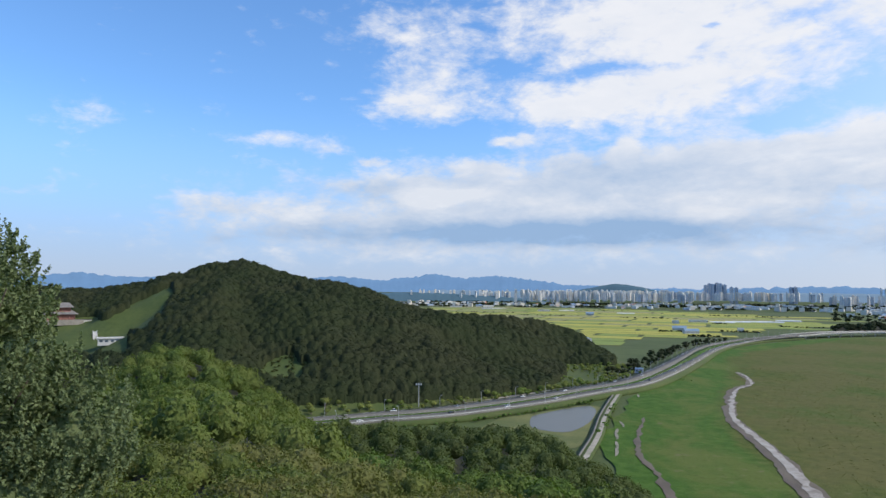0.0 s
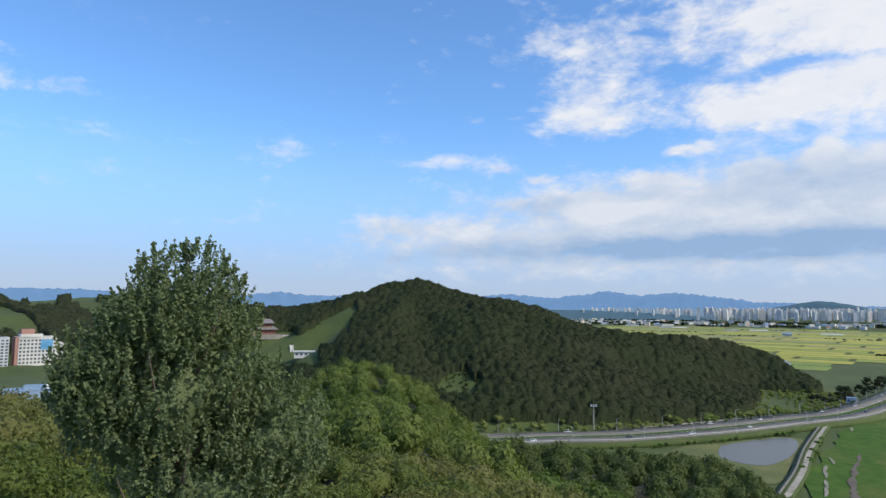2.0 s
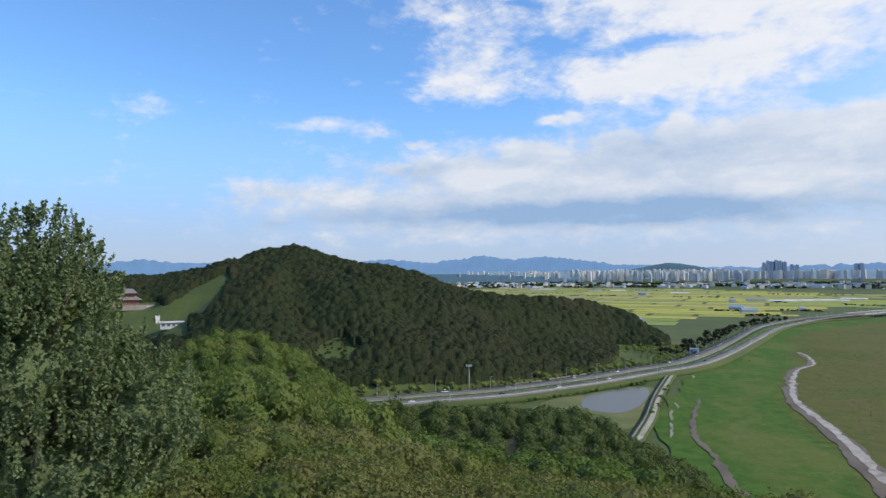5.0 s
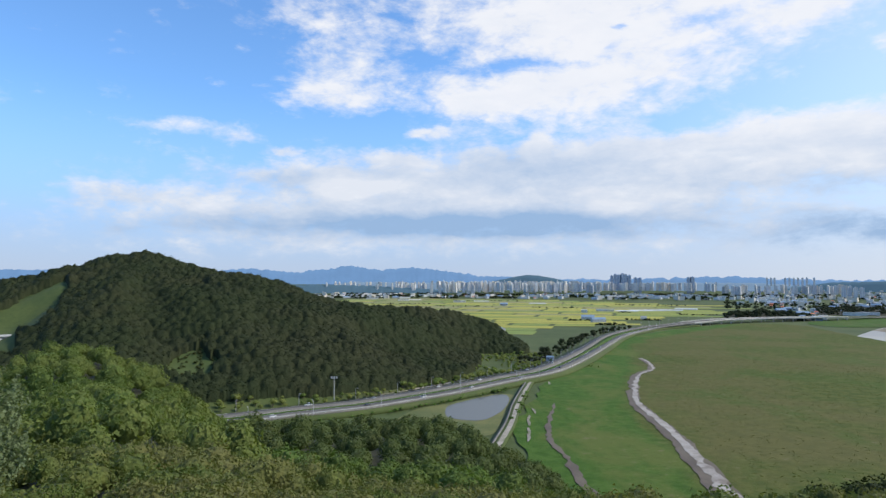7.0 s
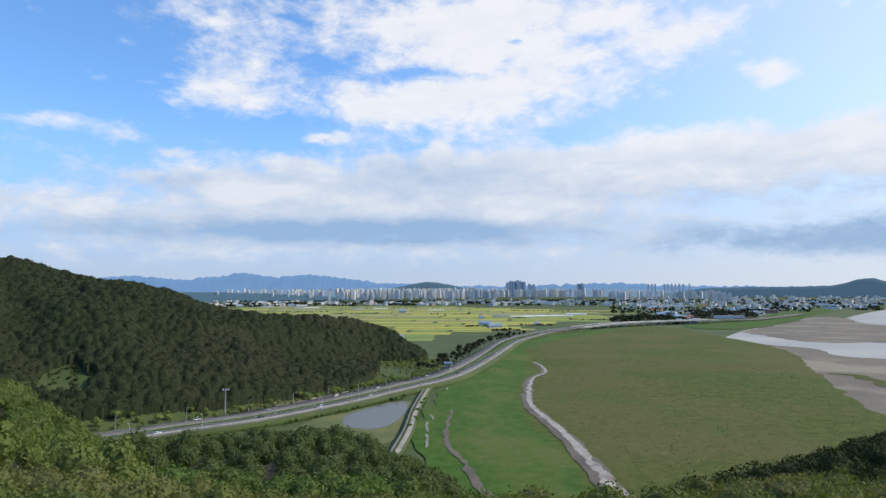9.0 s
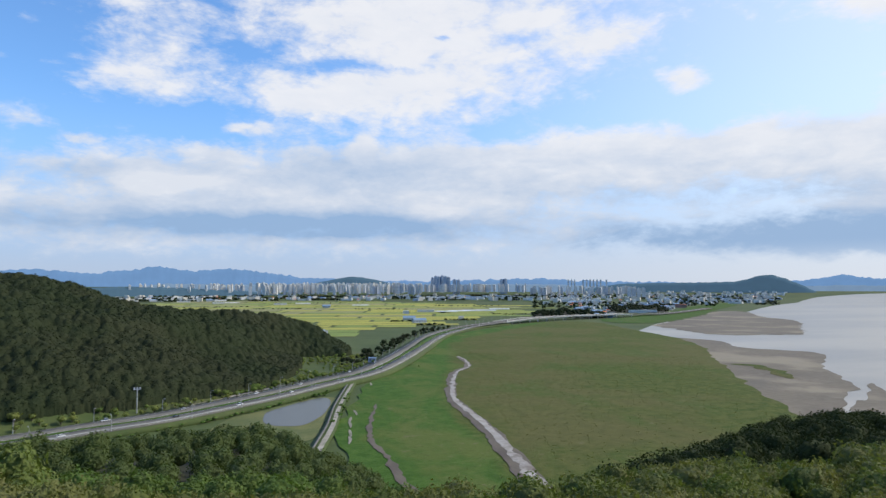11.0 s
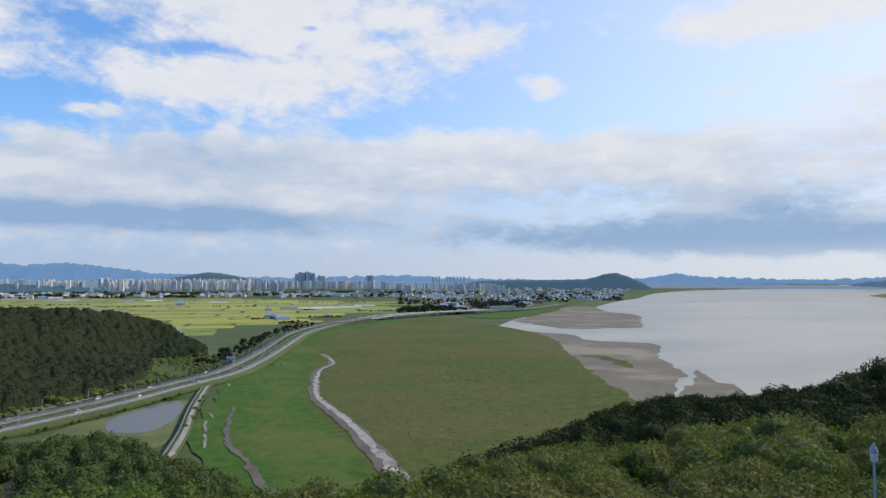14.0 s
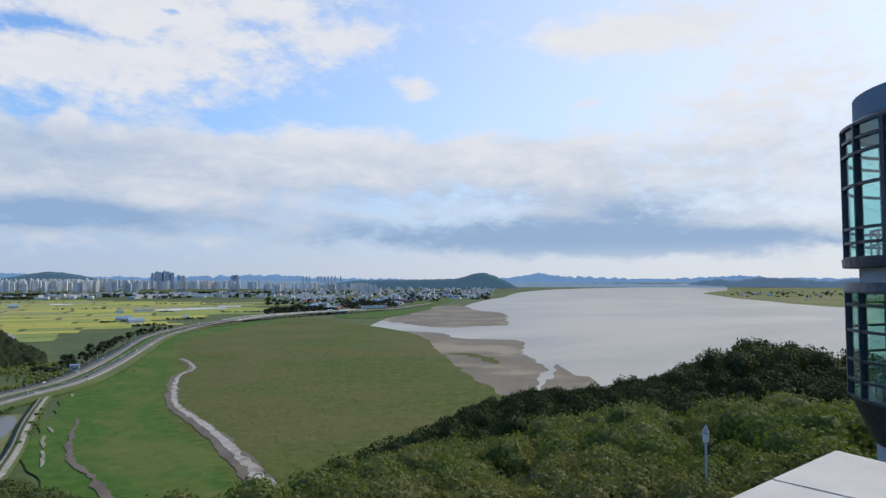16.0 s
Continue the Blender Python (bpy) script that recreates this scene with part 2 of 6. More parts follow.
def wetland(n):
    """Tidal meadow: lush reeds landward of the creek, olive and dry marsh grass beyond it, with ragged, blending limits."""
    p = position(n)
    q = n.node("ShaderNodeSeparateXYZ")
    n.put(q.inputs[0], p)
    border = 112.0
    for y0, y1, slope in ((225, 350, 0.15), (350, 560, 0.14), (560, 700, 0.42), (700, 900, 0.25), (900, 1100, 0.5), (1100, 1500, 0.9)):
        border = n.m("MULTIPLY_ADD", n.m("MINIMUM", n.m("MAXIMUM", n.m("SUBTRACT", q.outputs[1], y0), 0.0), y1 - y0), slope, border)
    k0 = n.noise(p, 1.0 / 160.0, 5.0, 0.6).outputs[0]
    k1 = n.noise(n.v("MULTIPLY", p, (1.0, 0.6, 1.0)), 1.0 / 70.0, 7.0, 0.65, 0.4).outputs[0]
    k2 = n.noise(p, 1.0 / 9.0, 6.0, 0.7).outputs[0]
    k3 = n.noise(n.v("ADD", n.v("MULTIPLY", p, (0.7, 1.0, 1.0)), (57.0, 311.0, 0.0)), 1.0 / 2.4, 5.0, 0.75).outputs[0]
    gap = n.m("ADD", n.m("SUBTRACT", border, q.outputs[0]), n.m("MULTIPLY", n.m("SUBTRACT", k1, 0.5), 90.0))
    lush = n.step(gap, -6.0, 14.0)
    olive = n.mix(n.step(k2, 0.35, 0.65), (0.050, 0.074, 0.014), (0.092, 0.104, 0.026))
    olive = n.mix(n.m("MULTIPLY", n.step(k0, 0.42, 0.58), 0.5), olive, (0.118, 0.100, 0.042))
    olive = n.mix(n.m("MULTIPLY", n.step(k1, 0.50, 0.66), 0.7), olive, (0.056, 0.094, 0.016))
    green = n.mix(n.step(k2, 0.35, 0.65), (0.036, 0.088, 0.012), (0.062, 0.118, 0.020))
    green = n.mix(n.m("MULTIPLY", n.step(k1, 0.47, 0.62), 0.8), green, (0.098, 0.120, 0.030))
    green = n.mix(n.m("MULTIPLY", n.step(k0, 0.55, 0.68), 0.55), green, (0.115, 0.150, 0.028))
    col = n.mix(lush, olive, green)
    speck = n.m("MULTIPLY", n.step(k3, 0.57, 0.70), n.m("MULTIPLY_ADD", n.step(k1, 0.42, 0.6), 0.55, 0.2))
    col = n.mix(speck, col, (0.028, 0.040, 0.010))
    bare = n.m("MULTIPLY", n.step(n.m("ADD", k2, n.m("MULTIPLY", k1, 0.5)), 0.87, 0.98), 0.7)
    col = n.mix(bare, col, (0.15, 0.125, 0.08))
    return principled(n, col, 0.9, 0.0, k3, 1.0, 0.6, 0.12)


M_WETLAND = material("tidal_meadow", wetland)
M_MARSH = tufted("cordgrass", (0.038, 0.066, 0.011), (0.082, 0.098, 0.023), (0.105, 0.090, 0.034), (0.022, 0.031, 0.008), 90, 0.65)
M_REED = tufted("lush_reed", (0.034, 0.085, 0.011), (0.056, 0.110, 0.017), (0.078, 0.098, 0.026), (0.024, 0.048, 0.010), 70, 0.6)
M_BANK = tufted("far_bank_farmland", (0.075, 0.10, 0.028), (0.125, 0.14, 0.04), (0.16, 0.145, 0.065), (0.05, 0.07, 0.025), 300, 0.7)
def tidal_mud(n):
    """Grey-brown mud in long drained streaks, dark where wet, sandy on the drier banks."""
    p = position(n)
    along = n.v("MULTIPLY", p, (0.55, 1.0, 1.0))
    k1 = n.noise(along, 1.0 / 60.0, 7.0, 0.62, 0.8).outputs[0]
    k2 = n.noise(p, 1.0 / 7.0, 6.0, 0.65).outputs[0]
    k3 = n.noise(n.v("ADD", p, (171.0, 63.0, 0.0)), 1.0 / 140.0, 5.0, 0.6).outputs[0]
    col = n.mix(n.step(n.m("ADD", n.m("MULTIPLY", k1, 0.6), n.m("MULTIPLY", k2, 0.4)), 0.36, 0.64), (0.105, 0.085, 0.058), (0.168, 0.140, 0.099))
    col = n.mix(n.m("MULTIPLY", n.step(k3, 0.48, 0.62), 0.75), col, (0.262, 0.222, 0.152))
    col = n.mix(n.m("MULTIPLY", n.step(k1, 0.58, 0.70), 0.6), col, (0.090, 0.082, 0.052))
    return principled(n, col, n.m("MULTIPLY_ADD", k1, 0.3, 0.5), 0.0, k2, 0.4, 0.2, 0.2)


M_MUD = material("tidal_mud", tidal_mud)
M_CREEKMUD = mottled("creek_bank_mud", (0.075, 0.056, 0.038), (0.125, 0.10, 0.070), 25, 1.5, rough=0.6)
M_CREEK = mottled("silty_creek_bed", (0.24, 0.215, 0.185), (0.38, 0.35, 0.31), 7, 0.8, rough=0.45, c=(0.14, 0.11, 0.08), c_amount=0.8, spec=0.15)
M_ASPHALT = mottled("worn_asphalt", (0.135, 0.13, 0.118), (0.18, 0.172, 0.152), 30, 0.6, rough=0.9, spec=0.08)
M_CONCRETE = mottled("concrete", (0.42, 0.41, 0.38), (0.55, 0.53, 0.49), 8, 0.4, rough=0.8, c=(0.33, 0.31, 0.28))
M_LINE = mottled("road_paint", (0.65, 0.65, 0.62), (0.78, 0.78, 0.75), 5, 0.3)
M_PATH = mottled("pale_gravel_path", (0.22, 0.20, 0.165), (0.36, 0.33, 0.28), 9, 0.7, c=(0.13, 0.14, 0.07), c_amount=0.7)
M_GRAVEL = mottled("weedy_gravel", (0.16, 0.15, 0.115), (0.27, 0.25, 0.205), 5, 0.6, c=(0.07, 0.10, 0.03), c_amount=0.9)
M_BARK = mottled("bark", (0.09, 0.07, 0.05), (0.16, 0.13, 0.10), 0.6, 0.05, bump=0.8, distance=0.02)
# Dark pine green, taken lower still to stand for cloud shadow on the hill.
M_HILL = leafy("shade_dark_hill_foliage", (0.015, 0.024, 0.012), (0.037, 0.048, 0.021), (0.042, 0.045, 0.024), 1.2, 0.1, 90, 0.05)
M_KNOLL = leafy("sunny_knoll_foliage", (0.062, 0.104, 0.024), (0.172, 0.226, 0.060), (0.180, 0.200, 0.060), 0.9, 0.33, 30)
M_MID = leafy("oak_wood_foliage", (0.064, 0.108, 0.026), (0.150, 0.200, 0.050), (0.105, 0.215, 0.040), 0.9, 0.25, 22)
M_OAK = leafy("dark_oak_foliage", (0.040, 0.060, 0.020), (0.125, 0.148, 0.050), (0.085, 0.120, 0.035), 0.8, 0.2, 22)
M_CREST = leafy("crest_foliage", (0.030, 0.044, 0.014), (0.075, 0.092, 0.030), (0.085, 0.085, 0.032), 0.8, 0.2, 20)
M_PINE = leafy("dark_pine_foliage", (0.020, 0.030, 0.013), (0.050, 0.062, 0.024), (0.042, 0.055, 0.020), 0.6, 0.12, 20, 0.05)
M_SHRUB = leafy("shrub_foliage", (0.062, 0.100, 0.023), (0.158, 0.194, 0.048), (0.190, 0.172, 0.070), 0.35, 0.28, 12)
M_POPLAR = leafy("poplar_foliage", (0.056, 0.090, 0.034), (0.250, 0.305, 0.150), (0.125, 0.168, 0.060), 0.2, 0.30, 5, 0.35)


def river_water(n):
    p = position(n)
    ripples = n.noise(n.v("MULTIPLY", p, (1.0, 1.0, 1.0)), 0.25, 6.0, 0.6).outputs[0]
    streak = n.noise(n.v("MULTIPLY", p, (0.0012, 0.004, 1.0)), 1.0, 6.0, 0.6).outputs[0]
    col = n.mix(n.step(streak, 0.38, 0.62), (0.25, 0.236, 0.205), (0.375, 0.345, 0.285))
    return principled(n, col, n.m("MULTIPLY_ADD", streak, 0.25, 0.22), 0.0, ripples, 0.5, 0.25, 0.16)


M_WATER = material("silty_river_water", river_water)
M_POND = material("pond_water", lambda n: principled(n, (0.12, 0.13, 0.13), 0.2, 0.0, n.noise(position(n), 0.8, 4.0).outputs[0], 0.35, 0.15, 0.03))

# ---- terrain: canopy lines seen from the hilltop, by azimuth in degrees ----
A_AZ = [-75, -62, -59, -55, -50, -42, -36, -30, -25, -19, -11, -4, 11, 16, 22, 28, 32, 40, 45, 50, 55, 64, 68, 72, 100]
A_EL = [-5, -4.9, -5.4, -7, -9, -12, -13, -13, -13.2, -13.6, -15.2, -16.4, -17, -17.4, -17.2, -16.6, -14.6, -14, -14.8, -12.5, -11.4, -11.2, -9.8, -9.2, -9]
B_AZ = [-75, -50, -42, -38, -34.9, -32.8, -30, -27.5, -25, -23.3, -21, -19, -9, -2, 2.3, 5, 7, 9, 12, 20, 27, 30, 36.5, 43, 48, 50.6, 55.4, 60, 64.4, 67, 70, 72, 80, 100]
B_EL = [-12, -11, -9, -7.5, -5.8, -4.45, -4.25, -4.9, -6.1, -7.7, -9.3, -11.3, -11.5, -11.8, -12.6, -13.7, -14.7, -15.3, -18, -20, -19.5, -17.5, -13.9, -11.0, -9.5, -9.7, -8.8, -7.4, -5.6, -4.8, -5, -5.6, -6, -8]
E_AZ = [-75, -62.8, -59, -57, -53, -50, -45, -39, -35.2, -32.8, -31, -29, -25.3, -23.4, -21, -17.5, -14.4, -12, -9.3, -5.2, -2.2, 1.4, 3.3, 5.3, 6.3, 8.1, 10, 12.5]
E_EL = [0.6, 0.63, 0.95, 0.6, 0.97, 1.3, 1.0, 0.2, 0.39, 0.8, 1.43, 2.05, 2.47, 2.16, 1.5, 1.04, 0.36, -0.38, -1.49, -1.71, -1.78, -2.14, -2.7, -3.7, -4.7, -5.8, -6.6, -7.0]


def far_scale(d):
    """Beyond 3.6 km the land is drawn together along the line of sight, so that it ends within 5 km; d is the true distance."""
    return np.where(d < 3600.0, 1.0, (3600.0 + 1300.0 * (1.0 - 3600.0 / np.maximum(d, 1.0))) / np.maximum(d, 1.0))


def wrinkle(x, y):
    return (np.sin(x * 0.043 + 1.3) * np.cos(y * 0.037 + 0.4) * 1.5 + np.sin(x * 0.11 + y * 0.07) * 0.7 + np.sin(x * 0.021 - y * 0.033 + 2.0) * 2.0)


def ground_z(x, y):
    """Height of the ground at plan places, before the far land is drawn together."""
    x, y = np.atleast_1d(np.asarray(x, float)), np.atleast_1d(np.asarray(y, float))
    r, a = np.hypot(x, y), np.degrees(np.arctan2(x, y))
    flip = np.where(a < -75, -75 + (-75 - a) * 0.4, a)
    a = np.clip(flip, -75, 100)
    t = lambda v: np.tan(np.radians(v))
    ra = np.interp(a, [-60, -40, -20, 0, 30, 50, 75], [58, 55, 58, 55, 50, 42, 38])
    za = EYE + ra * t(np.interp(a, A_AZ, A_EL)) - np.interp(a, [-22, -17, 12, 18, 25, 40], [2.0, 3.2, 3.2, 2.2, 2.0, 3.0])
    rb = np.interp(a, [-60, -35, -20, -10, 8, 20, 36, 50, 75], [150, 230, 215, 190, 165, 150, 140, 150, 140])
    eb = np.interp(a, B_AZ, B_EL)
    zb = EYE + rb * t(eb) - np.interp(a, [-19, -16, 25, 30], [6.0, 8.6, 8.0, 4.5])
    rm = (ra + rb) * 0.5
    zm = EYE + rm * t(0.5 * (np.interp(a, A_AZ, A_EL) + eb)) - np.interp(a, [-22, -17, 12, 18], [4.5, 8.0, 8.0, 4.5])
    zm = np.minimum(zm, za * 0.45 + zb * 0.55 + 1.0)
    rc = np.minimum(0.88 * 95.0 / t(-eb), 430.0)
    zc = np.interp(a, [-45, -20], [20.0, 0.0])
    left = np.interp(a, [-22, -12], [1.0, 0.0])
    hill = np.interp(a, [8.8, 11.5], [1.0, 0.0])
    rd = np.interp(a, [-75, -48, -40, -30, -18, -8, -3, 1, 5.4, 8, 12], [1000, 950, 640, 470, 480, 512, 548, 605, 695, 760, 900])
    rd = np.maximum(rd, rc + 20)
    zd = np.interp(a, [-45, -20, -5], [20.0, 5.0, 0.0])
    re = np.interp(a, [-75, -47, -40, -30, -25, -18, -12, -5, 0, 3.3, 6, 8, 12], [1500, 1500, 930, 860, 820, 790, 790, 860, 890, 910, 900, 880, 960])
    crest = (np.interp(a - 1.3, E_AZ, E_EL) + np.interp(a, E_AZ, E_EL) + np.interp(a + 1.3, E_AZ, E_EL)) / 3.0
    ze = EYE + re * t(crest) - 8.6
    ze = ze * hill
    rf = rd + (re - rd) * 0.5
    elf = np.interp(a, [-12, -8, -3.5, 0.8, 5, 8], [-1.2, -2.5, -4.0, -5.8, -6.6, -7.0])
    spur = np.interp(a, [-17, -8], [0.0, 1.0])
    zf = (EYE + rf * t(elf) - 7.5) * spur + (zd + (ze - zd) * 0.62) * (1 - spur)
    zf = np.maximum(zf, 0.0) * hill
    rg = rd + (re - rd) * 0.72
    zg = (np.minimum(zf, ze) - 7.0) * spur + (zd + (ze - zd) * 0.82) * (1 - spur)
    zg = np.maximum(zg, 0.0) * hill
    knots = [(0 * r, 0 * r + 84.5), (0 * r + 16, EYE + 16 * t(-24.0) - 2.2 + 0 * r), (ra, za), (rm, zm), (rb, zb), (rc, zc), (rd, zd), (rf, zf), (rg, zg), (re, ze), (re + np.interp(a, [-12, -4], [380, 140]), 0 * r + 0.0)]
    z = np.zeros_like(r)
    for (r0, z0), (r1, z1) in zip(knots, knots[1:]):
        k = np.clip((r - r0) / np.maximum(r1 - r0, 1.0), 0, 1)
        z = np.where((r >= r0) & (r <= r1), z0 + (z1 - z0) * k, z)
    # gullies and spurs that run down from the summit
    sx, sy = 820.0 * math.sin(radians(-25.0)), 820.0 * math.cos(radians(-25.0))
    phi, out = np.arctan2(x - sx, y - sy), np.hypot(x - sx, y - sy)
    k = np.clip((r - rd) / np.maximum(re - rd, 1.0), 0, 1)
    gully = np.sin(phi * 9.0 + np.sin(out * 0.02) * 0.8) + 0.6 * np.sin(phi * 17.0 + 1.0 + out * 0.012)
    z = z + np.where((a > -40) & (a < 9), gully * 5.5 * np.sin(math.pi * k) * np.clip(out / 120.0, 0, 1) * np.clip(z / 25.0, 0, 1), 0.0)
    rough = np.clip((z - 4) / 20.0, 0, 1) * np.clip((r - 14) / 30, 0, 1)
    return np.maximum(z + wrinkle(x, y) * rough * np.clip(r / 250.0, 0.3, 1.5), 0.0)


def land(x, y, z=0.0):
    """A plan place and height above the plain, with the far land drawn together."""
    d = np.hypot(x, y)
    k = far_scale(d)
    return x * k, y * k, EYE * (1 - k) + z * k


def mesh_object(name, verts, faces, mat, parent=None, smooth=False):
    me = bpy.data.meshes.new(name)
    verts = np.asarray(verts, dtype=np.float32)
    if isinstance(faces, np.ndarray):
        n, k = faces.shape
        me.vertices.add(len(verts))
        me.vertices.foreach_set("co", verts.ravel())
        me.loops.add(n * k)
        me.loops.foreach_set("vertex_index", faces.astype(np.int32).ravel())
        me.polygons.add(n)
        me.polygons.foreach_set("loop_start", np.arange(0, n * k, k, dtype=np.int32))
        me.update(calc_edges=True)
    else:
        me.from_pydata([tuple(map(float, v)) for v in verts], [], faces)
    if smooth:
        me.polygons.foreach_set("use_smooth", np.ones(len(me.polygons), dtype=bool))
    if mat:
        me.materials.append(mat)
    ob = new(name, me)
    if parent:
        ob.parent = parent
    return ob


def grid_faces(rows, cols, wrap=False):
    i, j = np.meshgrid(np.arange(rows - 1), np.arange(cols if wrap else cols - 1), indexing="ij")
    j2 = (j + 1) % cols
    return np.stack([i * cols + j, i * cols + j2, (i + 1) * cols + j2, (i + 1) * cols + j], -1).reshape(-1, 4)


def sheet(name, az_rows, distances, z, mat):
    """A ribbon of land or water: for each true distance its azimuths, lifted z over the plain."""
    d = np.asarray(distances, float)[:, None]
    a = np.radians(np.asarray(az_rows, float))
    x, y, h = land(d * np.sin(a), d * np.cos(a), z)
    return mesh_object(name, np.stack([x, y, h], -1).reshape(-1, 3), grid_faces(*a.shape), mat, smooth=True)


rings = np.concatenate([[0.02], np.linspace(6, 60, 28), np.geomspace(63, 1400, 130), np.geomspace(1420, 60000, 150)])
turns = np.radians(np.concatenate([np.arange(-80, 100, 0.8), np.arange(100, 280, 4.0)]))
gr, ga = np.meshgrid(rings, turns, indexing="ij")
gx, gy = gr * np.sin(ga), gr * np.cos(ga)
hx, hy, hz = land(gx, gy, ground_z(gx.ravel(), gy.ravel()).reshape(gx.shape))
ground = mesh_object("ground", np.stack([hx, hy, hz], -1).reshape(-1, 3), grid_faces(*gx.shape, wrap=True), M_GROUND, smooth=True)
# Forest floor brown, with the shade of gaps between crowns darkened into it.
M_LITTER = mottled("dimmed_forest_floor", (0.020, 0.022, 0.010), (0.036, 0.036, 0.016), 20, 2)
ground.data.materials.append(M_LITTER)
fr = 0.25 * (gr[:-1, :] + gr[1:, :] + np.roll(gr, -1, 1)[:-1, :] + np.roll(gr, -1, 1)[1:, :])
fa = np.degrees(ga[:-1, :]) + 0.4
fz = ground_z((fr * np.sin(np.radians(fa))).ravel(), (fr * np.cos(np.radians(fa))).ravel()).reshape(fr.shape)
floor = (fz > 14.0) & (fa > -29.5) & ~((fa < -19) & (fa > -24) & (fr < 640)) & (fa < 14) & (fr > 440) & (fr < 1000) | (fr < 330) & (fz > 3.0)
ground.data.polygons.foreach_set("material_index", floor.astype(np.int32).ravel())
tagged(ground, "grassy earth of the hills and the river plain", "ground", kind="structure")


def smooth_line(points, step, closed=False):
    """A Catmull-Rom curve through plan points, about one vertex each step metres."""
    p = [Vector(q).to_2d() for q in points]
    n, out = len(p), []
    for i in range(n if closed else n - 1):
        a, b, c, d = (p[k % n] if closed else p[min(max(k, 0), n - 1)] for k in (i - 1, i, i + 1, i + 2))
        m = max(2, int((c - b).length / step))
        for j in range(m):
            u = j / m
            out.append(0.5 * (2 * b + (c - a) * u + (2 * a - 5 * b + 4 * c - d) * u * u + (3 * b - a - 3 * c + d) * u ** 3))
    if not closed:
        out.append(p[-1])
    return out


def flat(name, outline, z, mat, step=25.0, rag=0.0, curve=True):
    """A flat patch of ground with a natural outline."""
    line = smooth_line(outline, step, True) if curve else [Vector(q) for q in outline]
    if rag:
        line = [q + Vector((noise.noise((q.x / 30, q.y / 30, 1.0)), noise.noise((q.x / 30, q.y / 30, 9.0)))) * rag for q in line]
    bm = bmesh.new()
    vs = [bm.verts.new((q.x, q.y, z)) for q in line]
    es = [bm.edges.new((vs[i], vs[(i + 1) % len(vs)])) for i in range(len(vs))]
    bmesh.ops.triangle_fill(bm, use_beauty=True, use_dissolve=False, edges=es)
    for f in bm.faces:
        if f.normal.z < 0:
            f.normal_flip()
    me = bpy.data.meshes.new(name)
    bm.to_mesh(me)
    bm.free()
    me.materials.append(mat)
    return new(name, me)


def ribbon(name, line, offset, width, z, mat, parent=None, thick=0.0):
    """A strip along a plan line, width to both sides of an offset; z may follow the line. thick gives it sides."""
    n = len(line)
    vs = []
    for i, q in enumerate(line):
        d = (line[min(i + 1, n - 1)] - line[max(i - 1, 0)]).normalized()
        s = Vector((d.y, -d.x))
        o = offset(i / (n - 1)) if callable(offset) else offset
        w = width(i / (n - 1)) if callable(width) else width
        h = z(i / (n - 1)) if callable(z) else z
        l, r = q + s * (o - w / 2), q + s * (o + w / 2)
        vs.append([(l.x, l.y, h), (r.x, r.y, h)] + ([(r.x, r.y, h - thick), (l.x, l.y, h - thick)] if thick else []))
    k = len(vs[0])
    f = grid_faces(n, k, wrap=bool(thick))[:, ::-1] if thick else grid_faces(n, k)[:, ::-1]
    return mesh_object(name, np.array(vs).reshape(-1, 3), np.ascontiguousarray(f), mat, parent)


# river, flats and marsh
wd = np.concatenate([np.linspace(250, 900, 14), np.geomspace(950, 40000, 70)])
shore_left = np.interp(wd, [250, 700, 1000, 1700, 2000, 2400, 3600, 3800, 5600, 7700, 12100, 40000], [30, 30, 31, 35, 40.5, 41.5, 44.4, 45.2, 46.6, 49.3, 58.5, 61])
river = sheet("river", shore_left[:, None] + np.linspace(0, 1, 40)[None, :] * (110 - shore_left[:, None]), wd, 0.25, M_WATER)
tagged(river, "wide silty grey-brown river at low tide", "river", kind="structure")
sd = np.geomspace(1750, 30000, 50)
spit_left = np.interp(sd, [1750, 2650, 2740, 3100, 4000, 5470, 7500, 30000], [95, 75, 72, 68.6, 64.5, 62, 64, 64])
far_bank = sheet("far_bank", spit_left[:, None] + np.linspace(0, 1, 20)[None, :] * (108 - spit_left[:, None]), sd, 0.8, M_BANK)
tagged(far_bank, "low green farmland on the far river bank", "river bank", kind="structure")
mud = flat("mudflat", [(600, 1080), (700, 1000), (742, 900), (700, 800), (745, 715), (700, 650), (631, 591), (590, 540), (566, 508), (535, 464), (470, 420), (438, 390), (360, 330), (300, 330), (360, 500), (430, 700), (520, 900)], 0.55, M_MUD, 3, 7)
tagged(mud, "bare brown tidal mud beside the marsh", "mudflat", kind="structure")
spike = flat("mud_spit", [(462, 404), (483, 411), (520, 440), (565, 476), (530, 430), (514, 411), (518, 395), (490, 365), (473, 348), (400, 310), (380, 330)], 0.5, M_MUD, 2, 5)
tagged(spike, "pointed spit of wet grey-brown mud", "mudflat", kind="structure")
upper_mud = flat("mudflat_by_the_bridge", [(880, 1290), (850, 1150), (830, 1060), (850, 1005), (940, 985), (1004, 985), (1120, 1100), (1348, 1345), (1400, 1480), (1437, 1559), (1639, 1864), (1560, 1900), (1350, 1700), (1100, 1480), (960, 1360)], 0.6, M_MUD, 5, 14)
tagged(upper_mud, "long bare mudflat below the green bank", "mudflat", kind="structure")
bank_grass = flat("river_bank_grass", [(850, 1420), (910, 1370), (1000, 1410), (1150, 1530), (1400, 1760), (1700, 2060), (2150, 2480), (2300, 2750), (1900, 2450), (1450, 2000), (1050, 1660), (900, 1560)], 0.8, M_REED, 15, 6)
tagged(bank_grass, "green grassy river bank below the town", "river bank", kind="structure")
